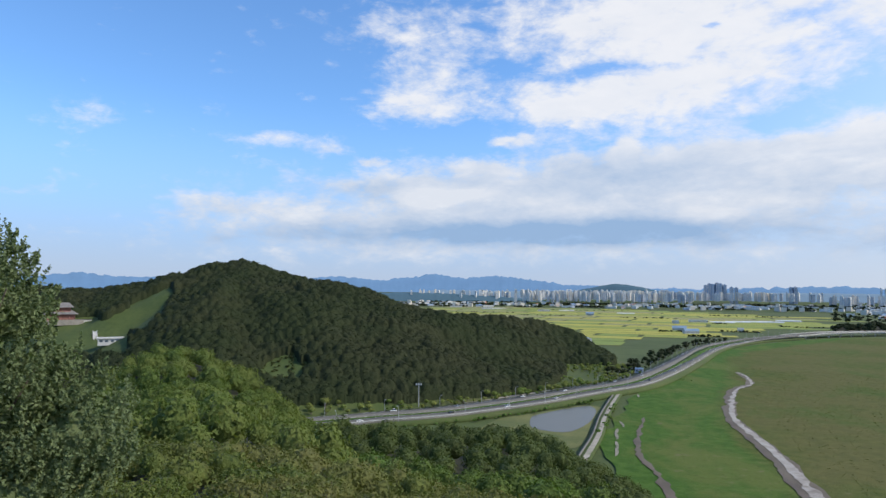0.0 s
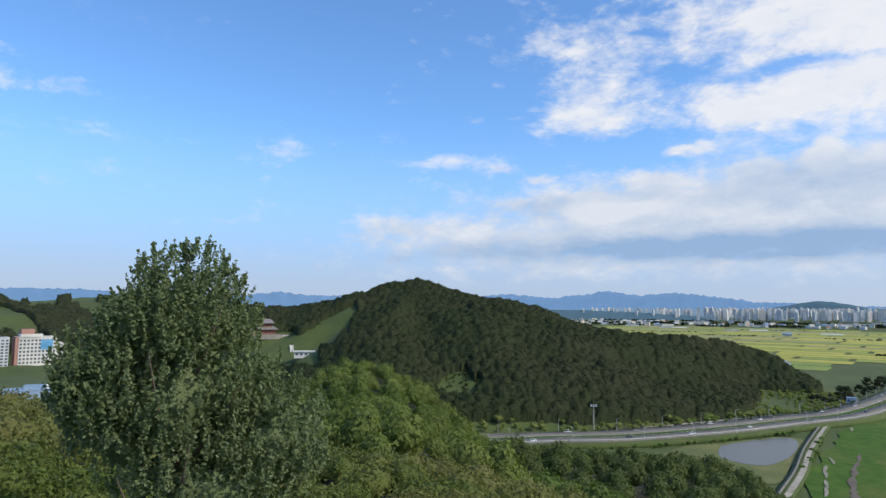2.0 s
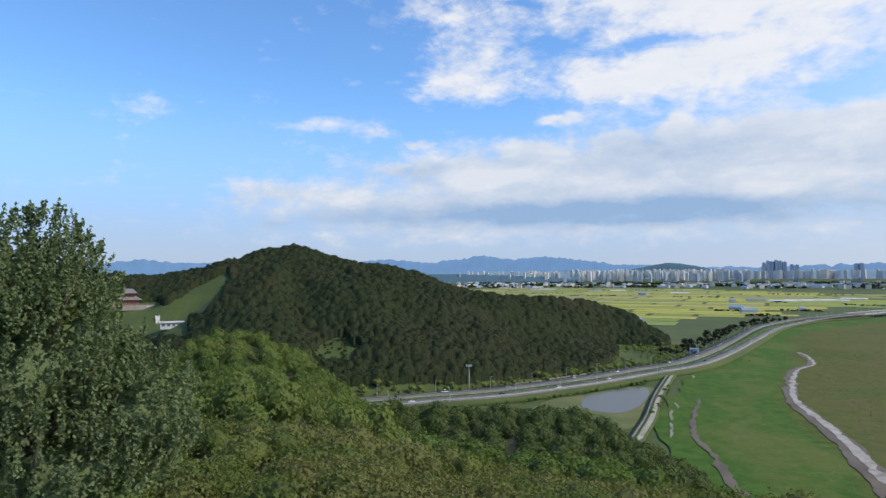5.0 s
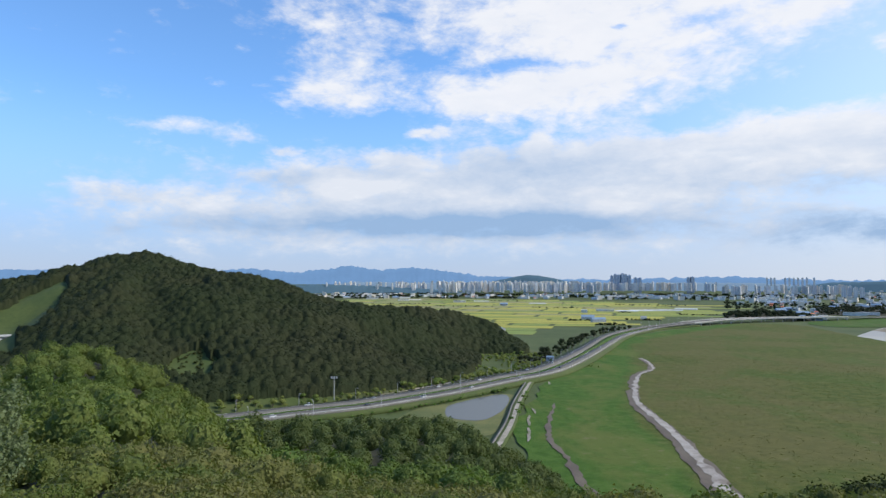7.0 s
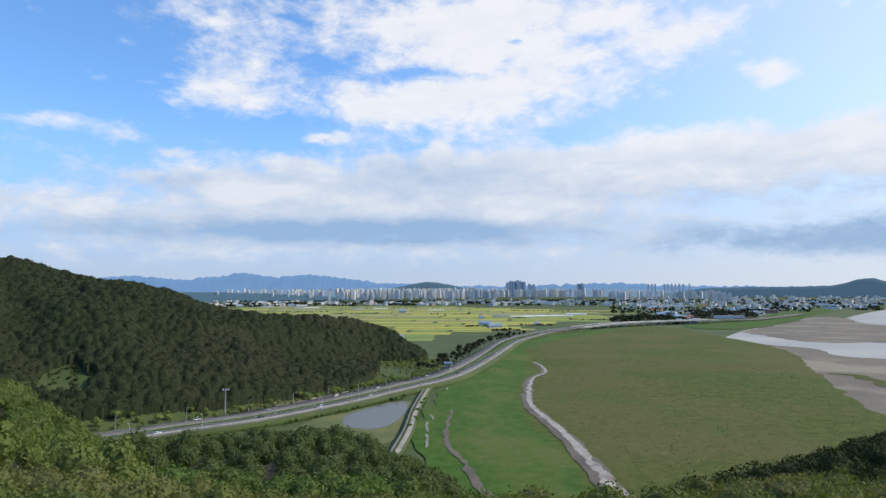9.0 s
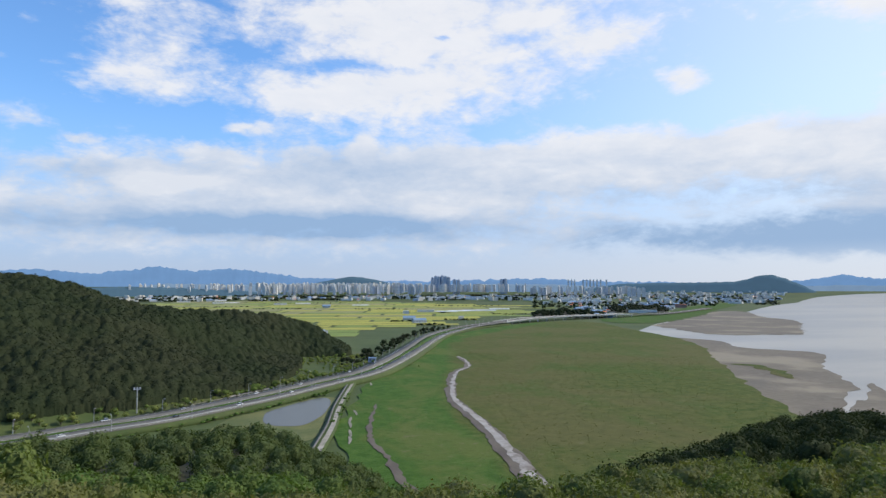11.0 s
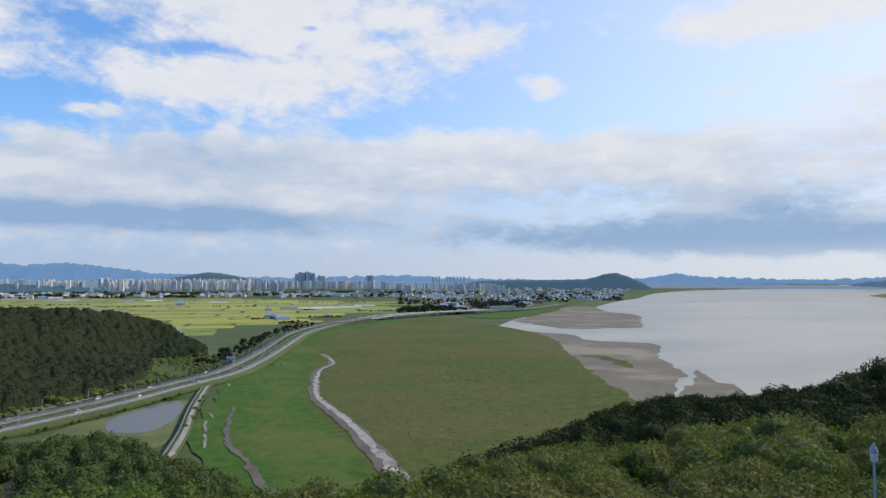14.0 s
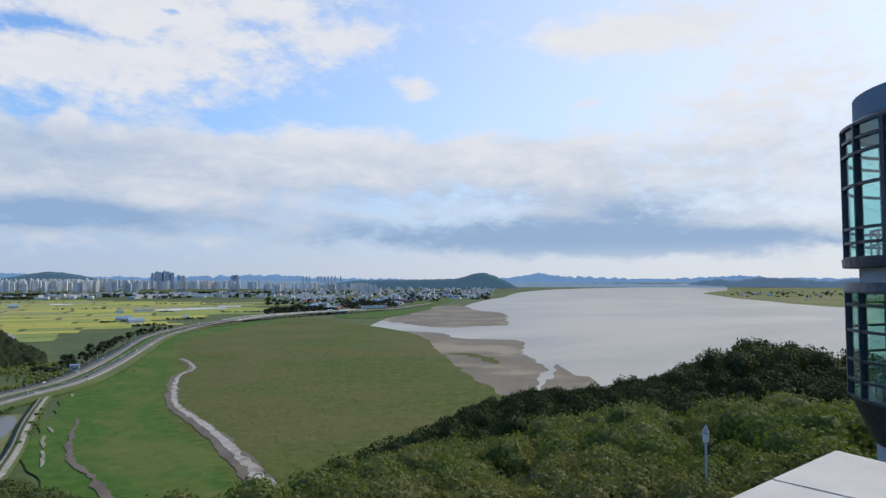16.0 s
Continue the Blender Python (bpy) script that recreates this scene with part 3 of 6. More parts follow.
cord = flat("cordgrass_patch", [(538, 632), (556, 628), (560, 598), (548, 560), (522, 520), (514, 522), (532, 565), (540, 600)], 0.8, M_MARSH, 2, 13)
tagged(cord, "green patch of cordgrass on the mud", "cordgrass", kind="structure")
marsh = flat("marsh", [(330, 220), (230, 210), (150, 210), (90, 220), (50, 250), (45, 390), (62, 480), (95, 600), (120, 655), (170, 740), (215, 860), (300, 1060), (380, 1190), (480, 1310), (640, 1455), (760, 1500), (814, 1430), (770, 1240), (745, 1130), (705, 950), (640, 810), (565, 695), (500, 590), (451, 516), (404, 428), (370, 360)], 0.75, M_WETLAND, 3, 7)
tagged(marsh, "broad olive-green tidal marsh", "marsh", kind="structure")


def wobble(u, seed):
    return noise.fractal((u, seed, 0.0), 0.8, 2.1, 4)


creek_line = smooth_line([(250, 800), (246, 760), (231, 700), (200, 650), (167, 553), (153, 494), (147, 415), (138, 349), (131, 302), (127, 270), (120, 225)], 3)
tagged(ribbon("creek_bank", creek_line, lambda u: 1.8 + 3.0 * wobble(u * 14, 3.0), lambda u: 6.0 + 8 * u + 4.0 * wobble(u * 30, 7.0), 1.1, M_CREEKMUD), "brown mud banks of a tidal creek", "creek bank", kind="structure")
tagged(ribbon("creek", creek_line, lambda u: 1.8 * wobble(u * 45, 5.0), lambda u: max(0.7, 2.0 + 4.5 * u + 3.6 * wobble(u * 55, 1.0)), 1.25, M_CREEK), "shallow silty creek winding through the marsh", "creek", kind="structure")
ditch_line = smooth_line([(88, 500), (82, 470), (71, 425), (66, 380), (68, 335), (67, 305), (72, 260)], 3)
tagged(ribbon("ditch_bank", ditch_line, lambda u: 1.0 + 2 * wobble(u * 9, 2.0), lambda u: max(0.8, 1.6 + 4 * u + 4.5 * wobble(u * 16, 4.0)), 1.1, M_CREEKMUD), "narrow muddy ditch in the reeds", "ditch", kind="structure")
pond = flat("pond", [(3, 488), (10, 502), (30, 528), (51, 545), (54, 520), (46, 480), (30, 445), (14, 443), (3, 455)], 0.45, M_POND, 4, 1.0)
tagged(pond, "still grey pond below the road bank", "pond", kind="structure")

# road
ROAD = [(-420, 300), (-300, 345), (-145, 430), (-109, 454), (-68, 478), (-30, 512), (12, 555), (59, 612), (106, 668), (155, 765), (215, 905), (303, 1115), (390, 1260), (479, 1362), (660, 1510), (820, 1590), (1036, 1664), (1300, 1800), (1700, 2120)]
road_line = smooth_line(ROAD, 12)
BRIDGE_FROM, BRIDGE_TO = 560.0, 1060.0          # x where the deck leaves and meets the ground
bank_line = [q for q in road_line if q.x < BRIDGE_FROM]
tagged(ribbon("road_embankment", bank_line, 0, 50, 3.0, M_GROUND, thick=4.0), "grassy embankment of the highway", "embankment", kind="structure")
def road_height(u):
    x = road_line[round(u * (len(road_line) - 1))].x
    return 4.0 + 6.0 * float(np.interp(x, [380, 640, 1000, 1200], [0, 1, 1, 0]))


median = lambda u: 2.5 + 5.0 * math.exp(-((u - 0.42) / 0.07) ** 2)
lanes_a = ribbon("road_towards_town", road_line, lambda u: 7.5 + median(u), 14, road_height, M_ASPHALT, thick=1.4)
lanes_b = ribbon("road_from_town", road_line, lambda u: -7.5 - median(u), 14, road_height, M_ASPHALT, thick=1.4)
for ob in (lanes_a, lanes_b):
    tagged(ob, "worn grey asphalt carriageway of a divided highway", "road", kind="structure")

# ---- foliage ----
rng = np.random.default_rng(4)


def make_crown(leaves, radius, height, leaf, lift=0.0, lobes=9, rnd=0.42, rise=0.2, seg=8, rows=5, fill=0.84):
    """One crown: a closed lumpy mass of several lobes, smooth, with loose leaves all over it. Returns (verts, quads, leaf triangles)."""
    c = rng.normal(size=(lobes, 3))
    c *= (np.array([0.58, 0.58, 0.5]) * rng.uniform(0.7, 1.0, (lobes, 1))) / np.linalg.norm(c, axis=1)[:, None]
    c[:, 2] = np.abs(c[:, 2]) * 1.1 - 0.15
    c[0] = 0
    rad = rng.uniform(0.28, 0.46, lobes)
    rad[0] = 0.55

    def reach(d):
        out = np.full(len(d), 0.3)
        for ci, si in zip(c, rad):
            b_ = d @ ci
            q = b_ * b_ - ci @ ci + si * si
            out = np.maximum(out, np.where(q > 0, b_ + np.sqrt(np.maximum(q, 0)), 0))
        return out

    th = np.linspace(0.0, math.pi * 0.86, rows)
    ph = np.arange(seg) * 2 * math.pi / seg
    tt, pp = np.meshgrid(th, ph, indexing="ij")
    d = np.stack([np.sin(tt) * np.cos(pp), np.sin(tt) * np.sin(pp), np.cos(tt)], -1).reshape(-1, 3)
    size = np.array([radius, radius, height * 0.55])
    at = np.array([0, 0, height * 0.45 + lift])
    v = d * (reach(d) * rng.uniform(0.9, 1.0, len(d)) * fill)[:, None]
    v[:seg] = v[:seg].mean(axis=0)
    v = v * size + at
    faces = grid_faces(rows, seg, wrap=True)[:, ::-1]
    d = rng.normal(size=(leaves, 3))
    d[:, 2] = np.abs(d[:, 2]) - 0.3
    d /= np.linalg.norm(d, axis=1)[:, None]
    p = d * (reach(d) * np.where(rng.uniform(0, 1, leaves) < 0.07, rng.uniform(1.1, 1.28, leaves), rng.uniform(0.84, 1.08, leaves)))[:, None] * size + at
    up = d + rng.normal(size=(leaves, 3)) * rnd + (0, 0, rise)
    up /= np.linalg.norm(up, axis=1)[:, None]
    t = np.cross(up, rng.normal(size=(leaves, 3)))
    t /= np.linalg.norm(t, axis=1)[:, None]
    b = np.cross(up, t)
    k = leaf * rng.uniform(0.6, 1.3, leaves)[:, None]
    t, b = t * k, b * k * 0.6
    return v, faces, np.stack([p - t * 0.8 - b, p + b * 1.3 - t * 0.1, p + t - b * 0.4], 1)


def crown_mesh(name, pieces, mat):
    """Joins crowns (verts, quads, leaf triangles) into one mesh; the masses are smooth, the leaves flat."""
    vs, qs, ts, n = [], [], [], 0
    for v, f, l in pieces:
        vs.append(v)
        qs.append(f + n)
        n += len(v)
    for v, f, l in pieces:
        vs.append(l.reshape(-1, 3))
        ts.append(np.arange(len(l) * 3).reshape(-1, 3) + n)
        n += len(l) * 3
    vs, qs, ts = np.concatenate(vs), np.concatenate(qs), np.concatenate(ts)
    me = bpy.data.meshes.new(name)
    me.vertices.add(len(vs))
    me.vertices.foreach_set("co", vs.astype(np.float32).ravel())
    me.loops.add(qs.size + ts.size)
    me.loops.foreach_set("vertex_index", np.concatenate([qs.ravel(), ts.ravel()]).astype(np.int32))
    me.polygons.add(len(qs) + len(ts))
    me.polygons.foreach_set("loop_start", np.concatenate([np.arange(len(qs)) * 4, qs.size + np.arange(len(ts)) * 3]).astype(np.int32))
    me.polygons.foreach_set("use_smooth", np.concatenate([np.ones(len(qs), bool), np.zeros(len(ts), bool)]))
    me.update(calc_edges=True)
    me.materials.append(mat)
    return me


def quads_mesh(name, quads, mat):
    """A mesh of loose leaves, three or four corners each."""
    me = bpy.data.meshes.new(name)
    n, k = quads.shape[:2]
    me.vertices.add(n * k)
    me.vertices.foreach_set("co", quads.astype(np.float32).ravel())
    me.loops.add(n * k)
    me.loops.foreach_set("vertex_index", np.arange(n * k, dtype=np.int32))
    me.polygons.add(n)
    me.polygons.foreach_set("loop_start", np.arange(0, n * k, k, dtype=np.int32))
    me.update(calc_edges=True)
    me.materials.append(mat)
    return me


def scatter(a0, a1, r0, r1, spacing, keep=None):
    """Jittered plan places in a sector round the hilltop, in azimuth degrees and metres."""
    out = []
    r = r0
    while r < r1:
        n = max(1, int(r * math.radians(a1 - a0) / spacing))
        a = np.linspace(a0, a1, n) + rng.uniform(-0.5, 0.5, n) * math.degrees(spacing / r)
        rr = r + rng.uniform(-0.5, 0.5, n) * spacing
        out.append(np.stack([rr * np.sin(np.radians(a)), rr * np.cos(np.radians(a))], 1))
        r += spacing * 0.9
    p = np.concatenate(out)
    z = ground_z(p[:, 0], p[:, 1])
    q = np.column_stack([p, z])
    if keep is not None:
        q = q[keep(np.degrees(np.arctan2(p[:, 0], p[:, 1])), np.hypot(p[:, 0], p[:, 1]), z)]
    return q


def stuff_wood(name, places, variants, sizes, mat, label, category="wood"):
    """Many crowns as one mesh."""
    pieces = []
    for (x, y, z) in places:
        v, f, l = variants[rng.integers(len(variants))]
        a, s = rng.uniform(0, 6.283), rng.uniform(*sizes)
        tall = s * rng.uniform(0.85, 1.25)
        turn = np.array([[math.cos(a) * s, math.sin(a) * s, 0], [-math.sin(a) * s, math.cos(a) * s, 0], [0, 0, tall]])
        pieces.append((v @ turn + (x, y, z), f, l @ turn + (x, y, z)))
    ob = new(name, crown_mesh(name, pieces, mat))
    return tagged(ob, label, category, kind="stuff")


ROAD_XY = np.array([(q.x, q.y) for q in road_line])


def hill_keep(a, r, z):
    x, y = r * np.sin(np.radians(a)), r * np.cos(np.radians(a))
    off = np.full(len(x), 1e9)
    for px, py in ROAD_XY:
        off = np.minimum(off, np.hypot(x - px, y - py))
    return (z > 1.0) & (off > 36)


def before_ridge(a, r, z):
    ridge = np.interp(a, [-40, -30, -25, -18, -12, -5, 0, 3.3, 6, 8, 12], [930, 860, 820, 790, 790, 860, 890, 910, 900, 880, 960])
    return hill_keep(a, r, z) & (r < ridge + 22)


def inside(a, e, outline):
    """Which of the directions lie inside an outline of azimuths and elevations."""
    hit = np.zeros(np.shape(a), bool)
    for (a0, e0), (a1, e1) in zip(outline, outline[1:] + outline[:1]):
        cross = (e0 > e) != (e1 > e)
        hit ^= cross & (a < (a1 - a0) * (e - e0) / (e1 - e0 + 1e-9) + a0)
    return hit


def canopy(name, a0, a1, r0, r1, da, dr, cell, tall, keep, mat, label, leaves, leaf):
    """A closed roof of many rounded crowns over a sector of the ground, with loose sprays of leaves on it."""
    a, r = np.meshgrid(np.arange(a0, a1, da), np.arange(r0, r1, dr), indexing="ij")
    a = a + rng.uniform(-0.3, 0.3, a.shape) * da
    r = r + rng.uniform(-0.3, 0.3, r.shape) * dr
    x, y = r * np.sin(np.radians(a)), r * np.cos(np.radians(a))
    g = ground_z(x.ravel(), y.ravel()).reshape(x.shape)
    ix, iy = np.floor((x - x.min()) / cell).astype(int) + 1, np.floor((y - y.min()) / cell).astype(int) + 1
    shape = (ix.max() + 2, iy.max() + 2)
    jx, jy = rng.uniform(0.05, 0.95, shape), rng.uniform(0.05, 0.95, shape)
    size, high = rng.uniform(0.62, 1.05, shape) * cell, tall * rng.uniform(0.55, 1.15, shape)
    top = np.zeros_like(x)
    for di in (-1, 0, 1):
        for dj in (-1, 0, 1):
            i, j = ix + di, iy + dj
            cx_, cy_ = x.min() + (i - 1 + jx[i, j]) * cell, y.min() + (j - 1 + jy[i, j]) * cell
            q = 1.0 - ((x - cx_) ** 2 + (y - cy_) ** 2) / size[i, j] ** 2
            top = np.maximum(top, high[i, j] * (0.3 * (q > 0) + 0.7 * np.sqrt(np.maximum(q, 0))))
    top = np.maximum(top, 0.35 * tall) + rng.uniform(-0.07, 0.07, x.shape) * tall
    k = keep(a.ravel(), r.ravel(), g.ravel()).reshape(x.shape)
    z = np.where(k, g + top, g - 2.0)
    v = np.stack([x, y, z], -1).reshape(-1, 3)
    f = grid_faces(*x.shape)
    f = f[k.ravel()[f].any(axis=1)][:, ::-1]
    pick = rng.choice(np.flatnonzero(k.ravel()), leaves)
    p = v[pick] + rng.normal(size=(leaves, 3)) * (0.7, 0.7, 0.25)
    t1, t2 = rng.normal(size=(2, leaves, 3)) * leaf
    t1[:, 2] *= 0.6
    t2[:, 2] *= 0.6
    sprays = np.stack([p - t1 * 0.5, p + t1 * 0.5, p + t2 * 0.8 + (0, 0, leaf * 0.4)], 1)
    ob = new(name, crown_mesh(name, [(v, f, sprays)], mat))
    return tagged(ob, label, "wood", kind="stuff")


MEADOW = [(-36.6, -2.9), (-35.6, -3.9), (-32.9, -3.8), (-31.6, -2.3), (-30.6, -0.5), (-30.9, 0.30), (-32.5, -0.55), (-35.1, -2.1)]
COURT = [(-41.5, -2.3), (-36.4, -2.2), (-34.0, -3.6), (-34.0, -5.5), (-41.5, -5.5)]
CLEARING = [(-23.7, -6.9), (-22.6, -6.0), (-21.1, -5.5), (-19.6, -6.6), (-20.2, -8.2), (-23.1, -8.0)]


def open_slope(a, r, z):
    """The mown slope, the court of the hall and the small clearing, which have no trees."""
    e = np.degrees(np.arctan2(z - EYE, r))
    w = np.sin(r * 0.11 + a * 7.0) * 0.12
    return inside(a + w, e + w, MEADOW) | inside(a, e, COURT) | inside(a + w * 2, e + w, CLEARING)


canopy("hill_wood", -41, 13, 470, 985, 0.1, 1.5, 6.2, 8.2, lambda a, r, z: before_ridge(a, r, z) & ~open_slope(a, r, z), M_HILL, "dense dark green wood covering the round hill, darkened as under cloud", 130000, 0.85)
def in_clearing(a, r, z):
    return inside(a, np.degrees(np.arctan2(z - EYE, r)), CLEARING)


scrub_kinds = [make_crown(90, 2.2, 2.6, 0.4, -0.3, rnd=0.7, seg=7, rows=4) for _ in range(4)]
stuff_wood("clearing_scrub", scatter(-24.5, -18.5, 490, 660, 4.2, lambda a, r, z: in_clearing(a, r, z) & (np.sin(a * 5.0) + np.sin(r * 0.09) > -0.7)), scrub_kinds, (0.4, 1.2), M_CREST, "low olive scrub in the hillside clearing", "scrub")
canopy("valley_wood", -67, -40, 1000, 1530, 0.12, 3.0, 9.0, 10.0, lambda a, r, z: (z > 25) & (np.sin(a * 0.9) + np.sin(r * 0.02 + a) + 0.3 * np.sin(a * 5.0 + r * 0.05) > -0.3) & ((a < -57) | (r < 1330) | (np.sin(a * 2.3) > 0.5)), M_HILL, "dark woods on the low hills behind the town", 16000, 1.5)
knoll_kinds = [make_crown(330, 3.0, 6.2, 0.29, -0.3, lobes=8, rnd=0.45) for _ in range(7)]
stuff_wood("knoll_wood", scatter(-48, -17.5, 70, 262, 4.9, None), knoll_kinds, (0.55, 1.2), M_KNOLL, "sunlit yellow-green scrub wood on the knoll")
mid_kinds = [make_crown(460, 4.0, 8.2, 0.33, -0.3, lobes=8, rnd=0.45) for _ in range(7)]
stuff_wood("slope_wood", scatter(-17.5, 13, 118, 245, 6.5, lambda a, r, z: z > 2), mid_kinds, (0.6, 1.12), M_OAK, "dark olive-green oak wood down the slope")
stuff_wood("bright_slope_wood", scatter(-17.5, 13, 72, 118, 5.6, None), mid_kinds, (0.45, 0.9), M_MID, "bright green young trees below the shrubs")
pine_kinds = [make_crown(520, 2.8, 4.9, 0.19, -0.3, seg=8, lobes=11, rnd=0.7) for _ in range(7)]
stuff_wood("ridge_wood", scatter(27, 80, 75, 165, 4.0, lambda a, r, z: (a < 61) | (r < 112)), pine_kinds, (0.6, 1.2), M_PINE, "dark low pine wood on the ridge above the river")
stuff_wood("crest_wood", scatter(61, 80, 112, 165, 5.0, None), mid_kinds, (0.6, 0.95), M_CREST, "olive-green broadleaf wood on the crest of the ridge")
shrub_kinds = [make_crown(480, 1.9, 2.8, 0.125, -0.2, lobes=11, rnd=0.75, seg=7) for _ in range(8)]
stuff_wood("shrub_slope", scatter(-66, 78, 36, 64, 2.9, None), shrub_kinds, (0.55, 1.3), M_SHRUB, "thicket of yellow-green shrubs on the hilltop slope", "shrubs")


def lone_bush(mat, n, radius, height, leaf, name="shrub"):
    """A bush of several stems and a leafy crown, parts of an Empty at its foot."""
    base = new(name)
    twigs = []
    for k in range(5):
        a = k * 1.26 + rng.uniform(-0.3, 0.3)
        top = Vector((math.cos(a) * radius * 0.6, math.sin(a) * radius * 0.6, height * 0.75))
        side = Vector((-math.sin(a), math.cos(a), 0)) * 0.03
        for w in (side, Vector((0, 0, 1)).cross(side).normalized() * 0.03):
            twigs.append([-w, w, top + w * 0.3, top - w * 0.3])
    for nm, me in (("stem", quads_mesh("stem", np.array([[list(p) for p in q] for q in twigs]), M_BARK)), ("crown", crown_mesh("crown", [make_crown(n, radius, height, leaf, 0.0, rnd=0.7, fill=0.75)], mat))):
        ob = new(nm, me)
        ob.parent = base
    return base


bushes = [lone_bush(M_SHRUB, 1150, 1.75, 2.9, 0.095) for _ in range(6)]
spots = scatter(-66, 76, 19, 35, 2.3, None)
for i, (x, y, z) in enumerate(spots):
    m = pose(x, y, z - 0.05, 0, 0, rng.uniform(0, 360)) @ Matrix.Scale(rng.uniform(0.8, 1.2), 4)
    ob = bushes[i] if i < 6 else copy_thing(bushes[i % 6], m)
    ob.matrix_basis = m
    tagged(ob, "yellow-green leafy shrub on the hilltop slope", "shrub", "shrubs below the terrace")


# grass tufts of the marsh
M_TUFT = leafy("marsh_tuft_blades", (0.058, 0.082, 0.016), (0.105, 0.120, 0.030), (0.115, 0.105, 0.040), 0.5, 0.35, 60)
blades = []
spots = scatter(11, 46, 300, 900, 5.6, None)
for x, y, z in spots:
    edge = np.interp(y, [380, 430, 516, 695, 935, 1130], [370, 395, 440, 550, 690, 735])
    if x > edge - 12 or x < np.interp(y, [300, 400, 553, 650, 700, 800], [150, 160, 182, 215, 245, 262]) or rng.random() < 0.35:
        continue
    k = 5
    base = np.array([x, y, 0.7]) + np.column_stack([rng.normal(size=(k, 2)) * 0.7, np.zeros(k)])
    side = np.column_stack([rng.normal(size=(k, 2)), np.zeros(k)]) * 0.4
    tip = base + np.column_stack([rng.normal(size=(k, 2)) * 0.5, rng.uniform(0.12, 0.4, k)])
    blades.append(np.stack([base - side, base + side, tip], 1))
tagged(new("marsh_tufts", quads_mesh("marsh_tufts", np.concatenate(blades), M_TUFT)), "small dark tufts of grass across the marsh", "grass", kind="stuff")

# ---- helpers for built things ----


def box(bm, x0, x1, y0, y1, z0, z1):
    v = [bm.verts.new(p) for p in ((x0, y0, z0), (x1, y0, z0), (x1, y1, z0), (x0, y1, z0), (x0, y0, z1), (x1, y0, z1), (x1, y1, z1), (x0, y1, z1))]
    for f in ((3, 2, 1, 0), (4, 5, 6, 7), (0, 1, 5, 4), (1, 2, 6, 5), (2, 3, 7, 6), (3, 0, 4, 7)):
        bm.faces.new([v[i] for i in f])
    return v


def gable(bm, x0, x1, y0, y1, z0, z1, hip=0.0):
    """A roof with its ridge along x; hip draws the ridge's ends in."""
    m = (y0 + y1) / 2
    v = [bm.verts.new(p) for p in ((x0, y0, z0), (x1, y0, z0), (x1, y1, z0), (x0, y1, z0), (x0 + hip, m, z1), (x1 - hip, m, z1))]
    for f in ((3, 2, 1, 0), (0, 1, 5, 4), (2, 3, 4, 5), (1, 2, 5), (3, 0, 4)):
        bm.faces.new([v[i] for i in f])


def part(name, bm, mat, parent, label=""):
    me = bpy.data.meshes.new(name)
    if isinstance(bm, bmesh.types.BMesh):
        bm.to_mesh(me)
        bm.free()
    else:
        me = bm
    if mat is not None and not me.materials:
        me.materials.append(mat)
    ob = new(name, me)
    ob.parent = parent
    if label:
        ob["label"] = label
    return ob


def boxes(*rows):
    bm = bmesh.new()
    for r in rows:
        box(bm, *r)
    return bm


def tube(bm, points, radii, sides=7):
    """A tapered tube through points."""
    rings = []
    for i, (p, r) in enumerate(zip(points, radii)):
        d = (points[min(i + 1, len(points) - 1)] - points[max(i - 1, 0)]).normalized()
        u = d.orthogonal().normalized()
        w = d.cross(u)
        rings.append([bm.verts.new(p + (u * math.cos(6.2832 * k / sides) + w * math.sin(6.2832 * k / sides)) * r) for k in range(sides)])
    for a, b in zip(rings, rings[1:]):
        for k in range(sides):
            bm.faces.new((a[k], a[(k + 1) % sides], b[(k + 1) % sides], b[k]))
    bm.faces.new(rings[-1])
    bm.faces.new(rings[0][::-1])


def polar(a, r):
    return r * math.sin(radians(a)), r * math.cos(radians(a))


def set_down(ob, a, r, z=None, turn=0.0, scale=1.0):
    """Stand a thing at azimuth a and true distance r, facing the hilltop."""
    x, y = polar(a, r)
    if z is None:
        z = float(ground_z(x, y)[0])
    px, py, pz = (float(v) for v in land(np.float64(x), np.float64(y), z))
    k = float(far_scale(np.float64(r))) * scale
    ob.matrix_basis = pose(px, py, pz, 0, 0, -a + turn) @ Matrix.Scale(k, 4)
    return ob


def stain(name, a, b, coarse=6.0, fine_scale=0.5, rough=0.8, **kw):
    return mottled(name, a, b, coarse, fine_scale, rough, **kw)


M_WHITE = stain("white_render", (0.60, 0.585, 0.55), (0.72, 0.705, 0.67), 20, 2)
M_BEIGE = stain("beige_render", (0.62, 0.55, 0.46), (0.72, 0.66, 0.56), 20, 2)
M_GREY = stain("grey_render", (0.36, 0.38, 0.41), (0.47, 0.49, 0.52), 20, 2)
M_SLATE = stain("blue_grey_cladding", (0.15, 0.20, 0.27), (0.21, 0.27, 0.34), 20, 2)
M_BRICK = stain("red_brown_brick", (0.28, 0.15, 0.12), (0.36, 0.21, 0.17), 10, 1)
M_PANE = stain("dark_window_glass", (0.05, 0.07, 0.09), (0.10, 0.13, 0.16), 8, 1, rough=0.2, spec=0.6)


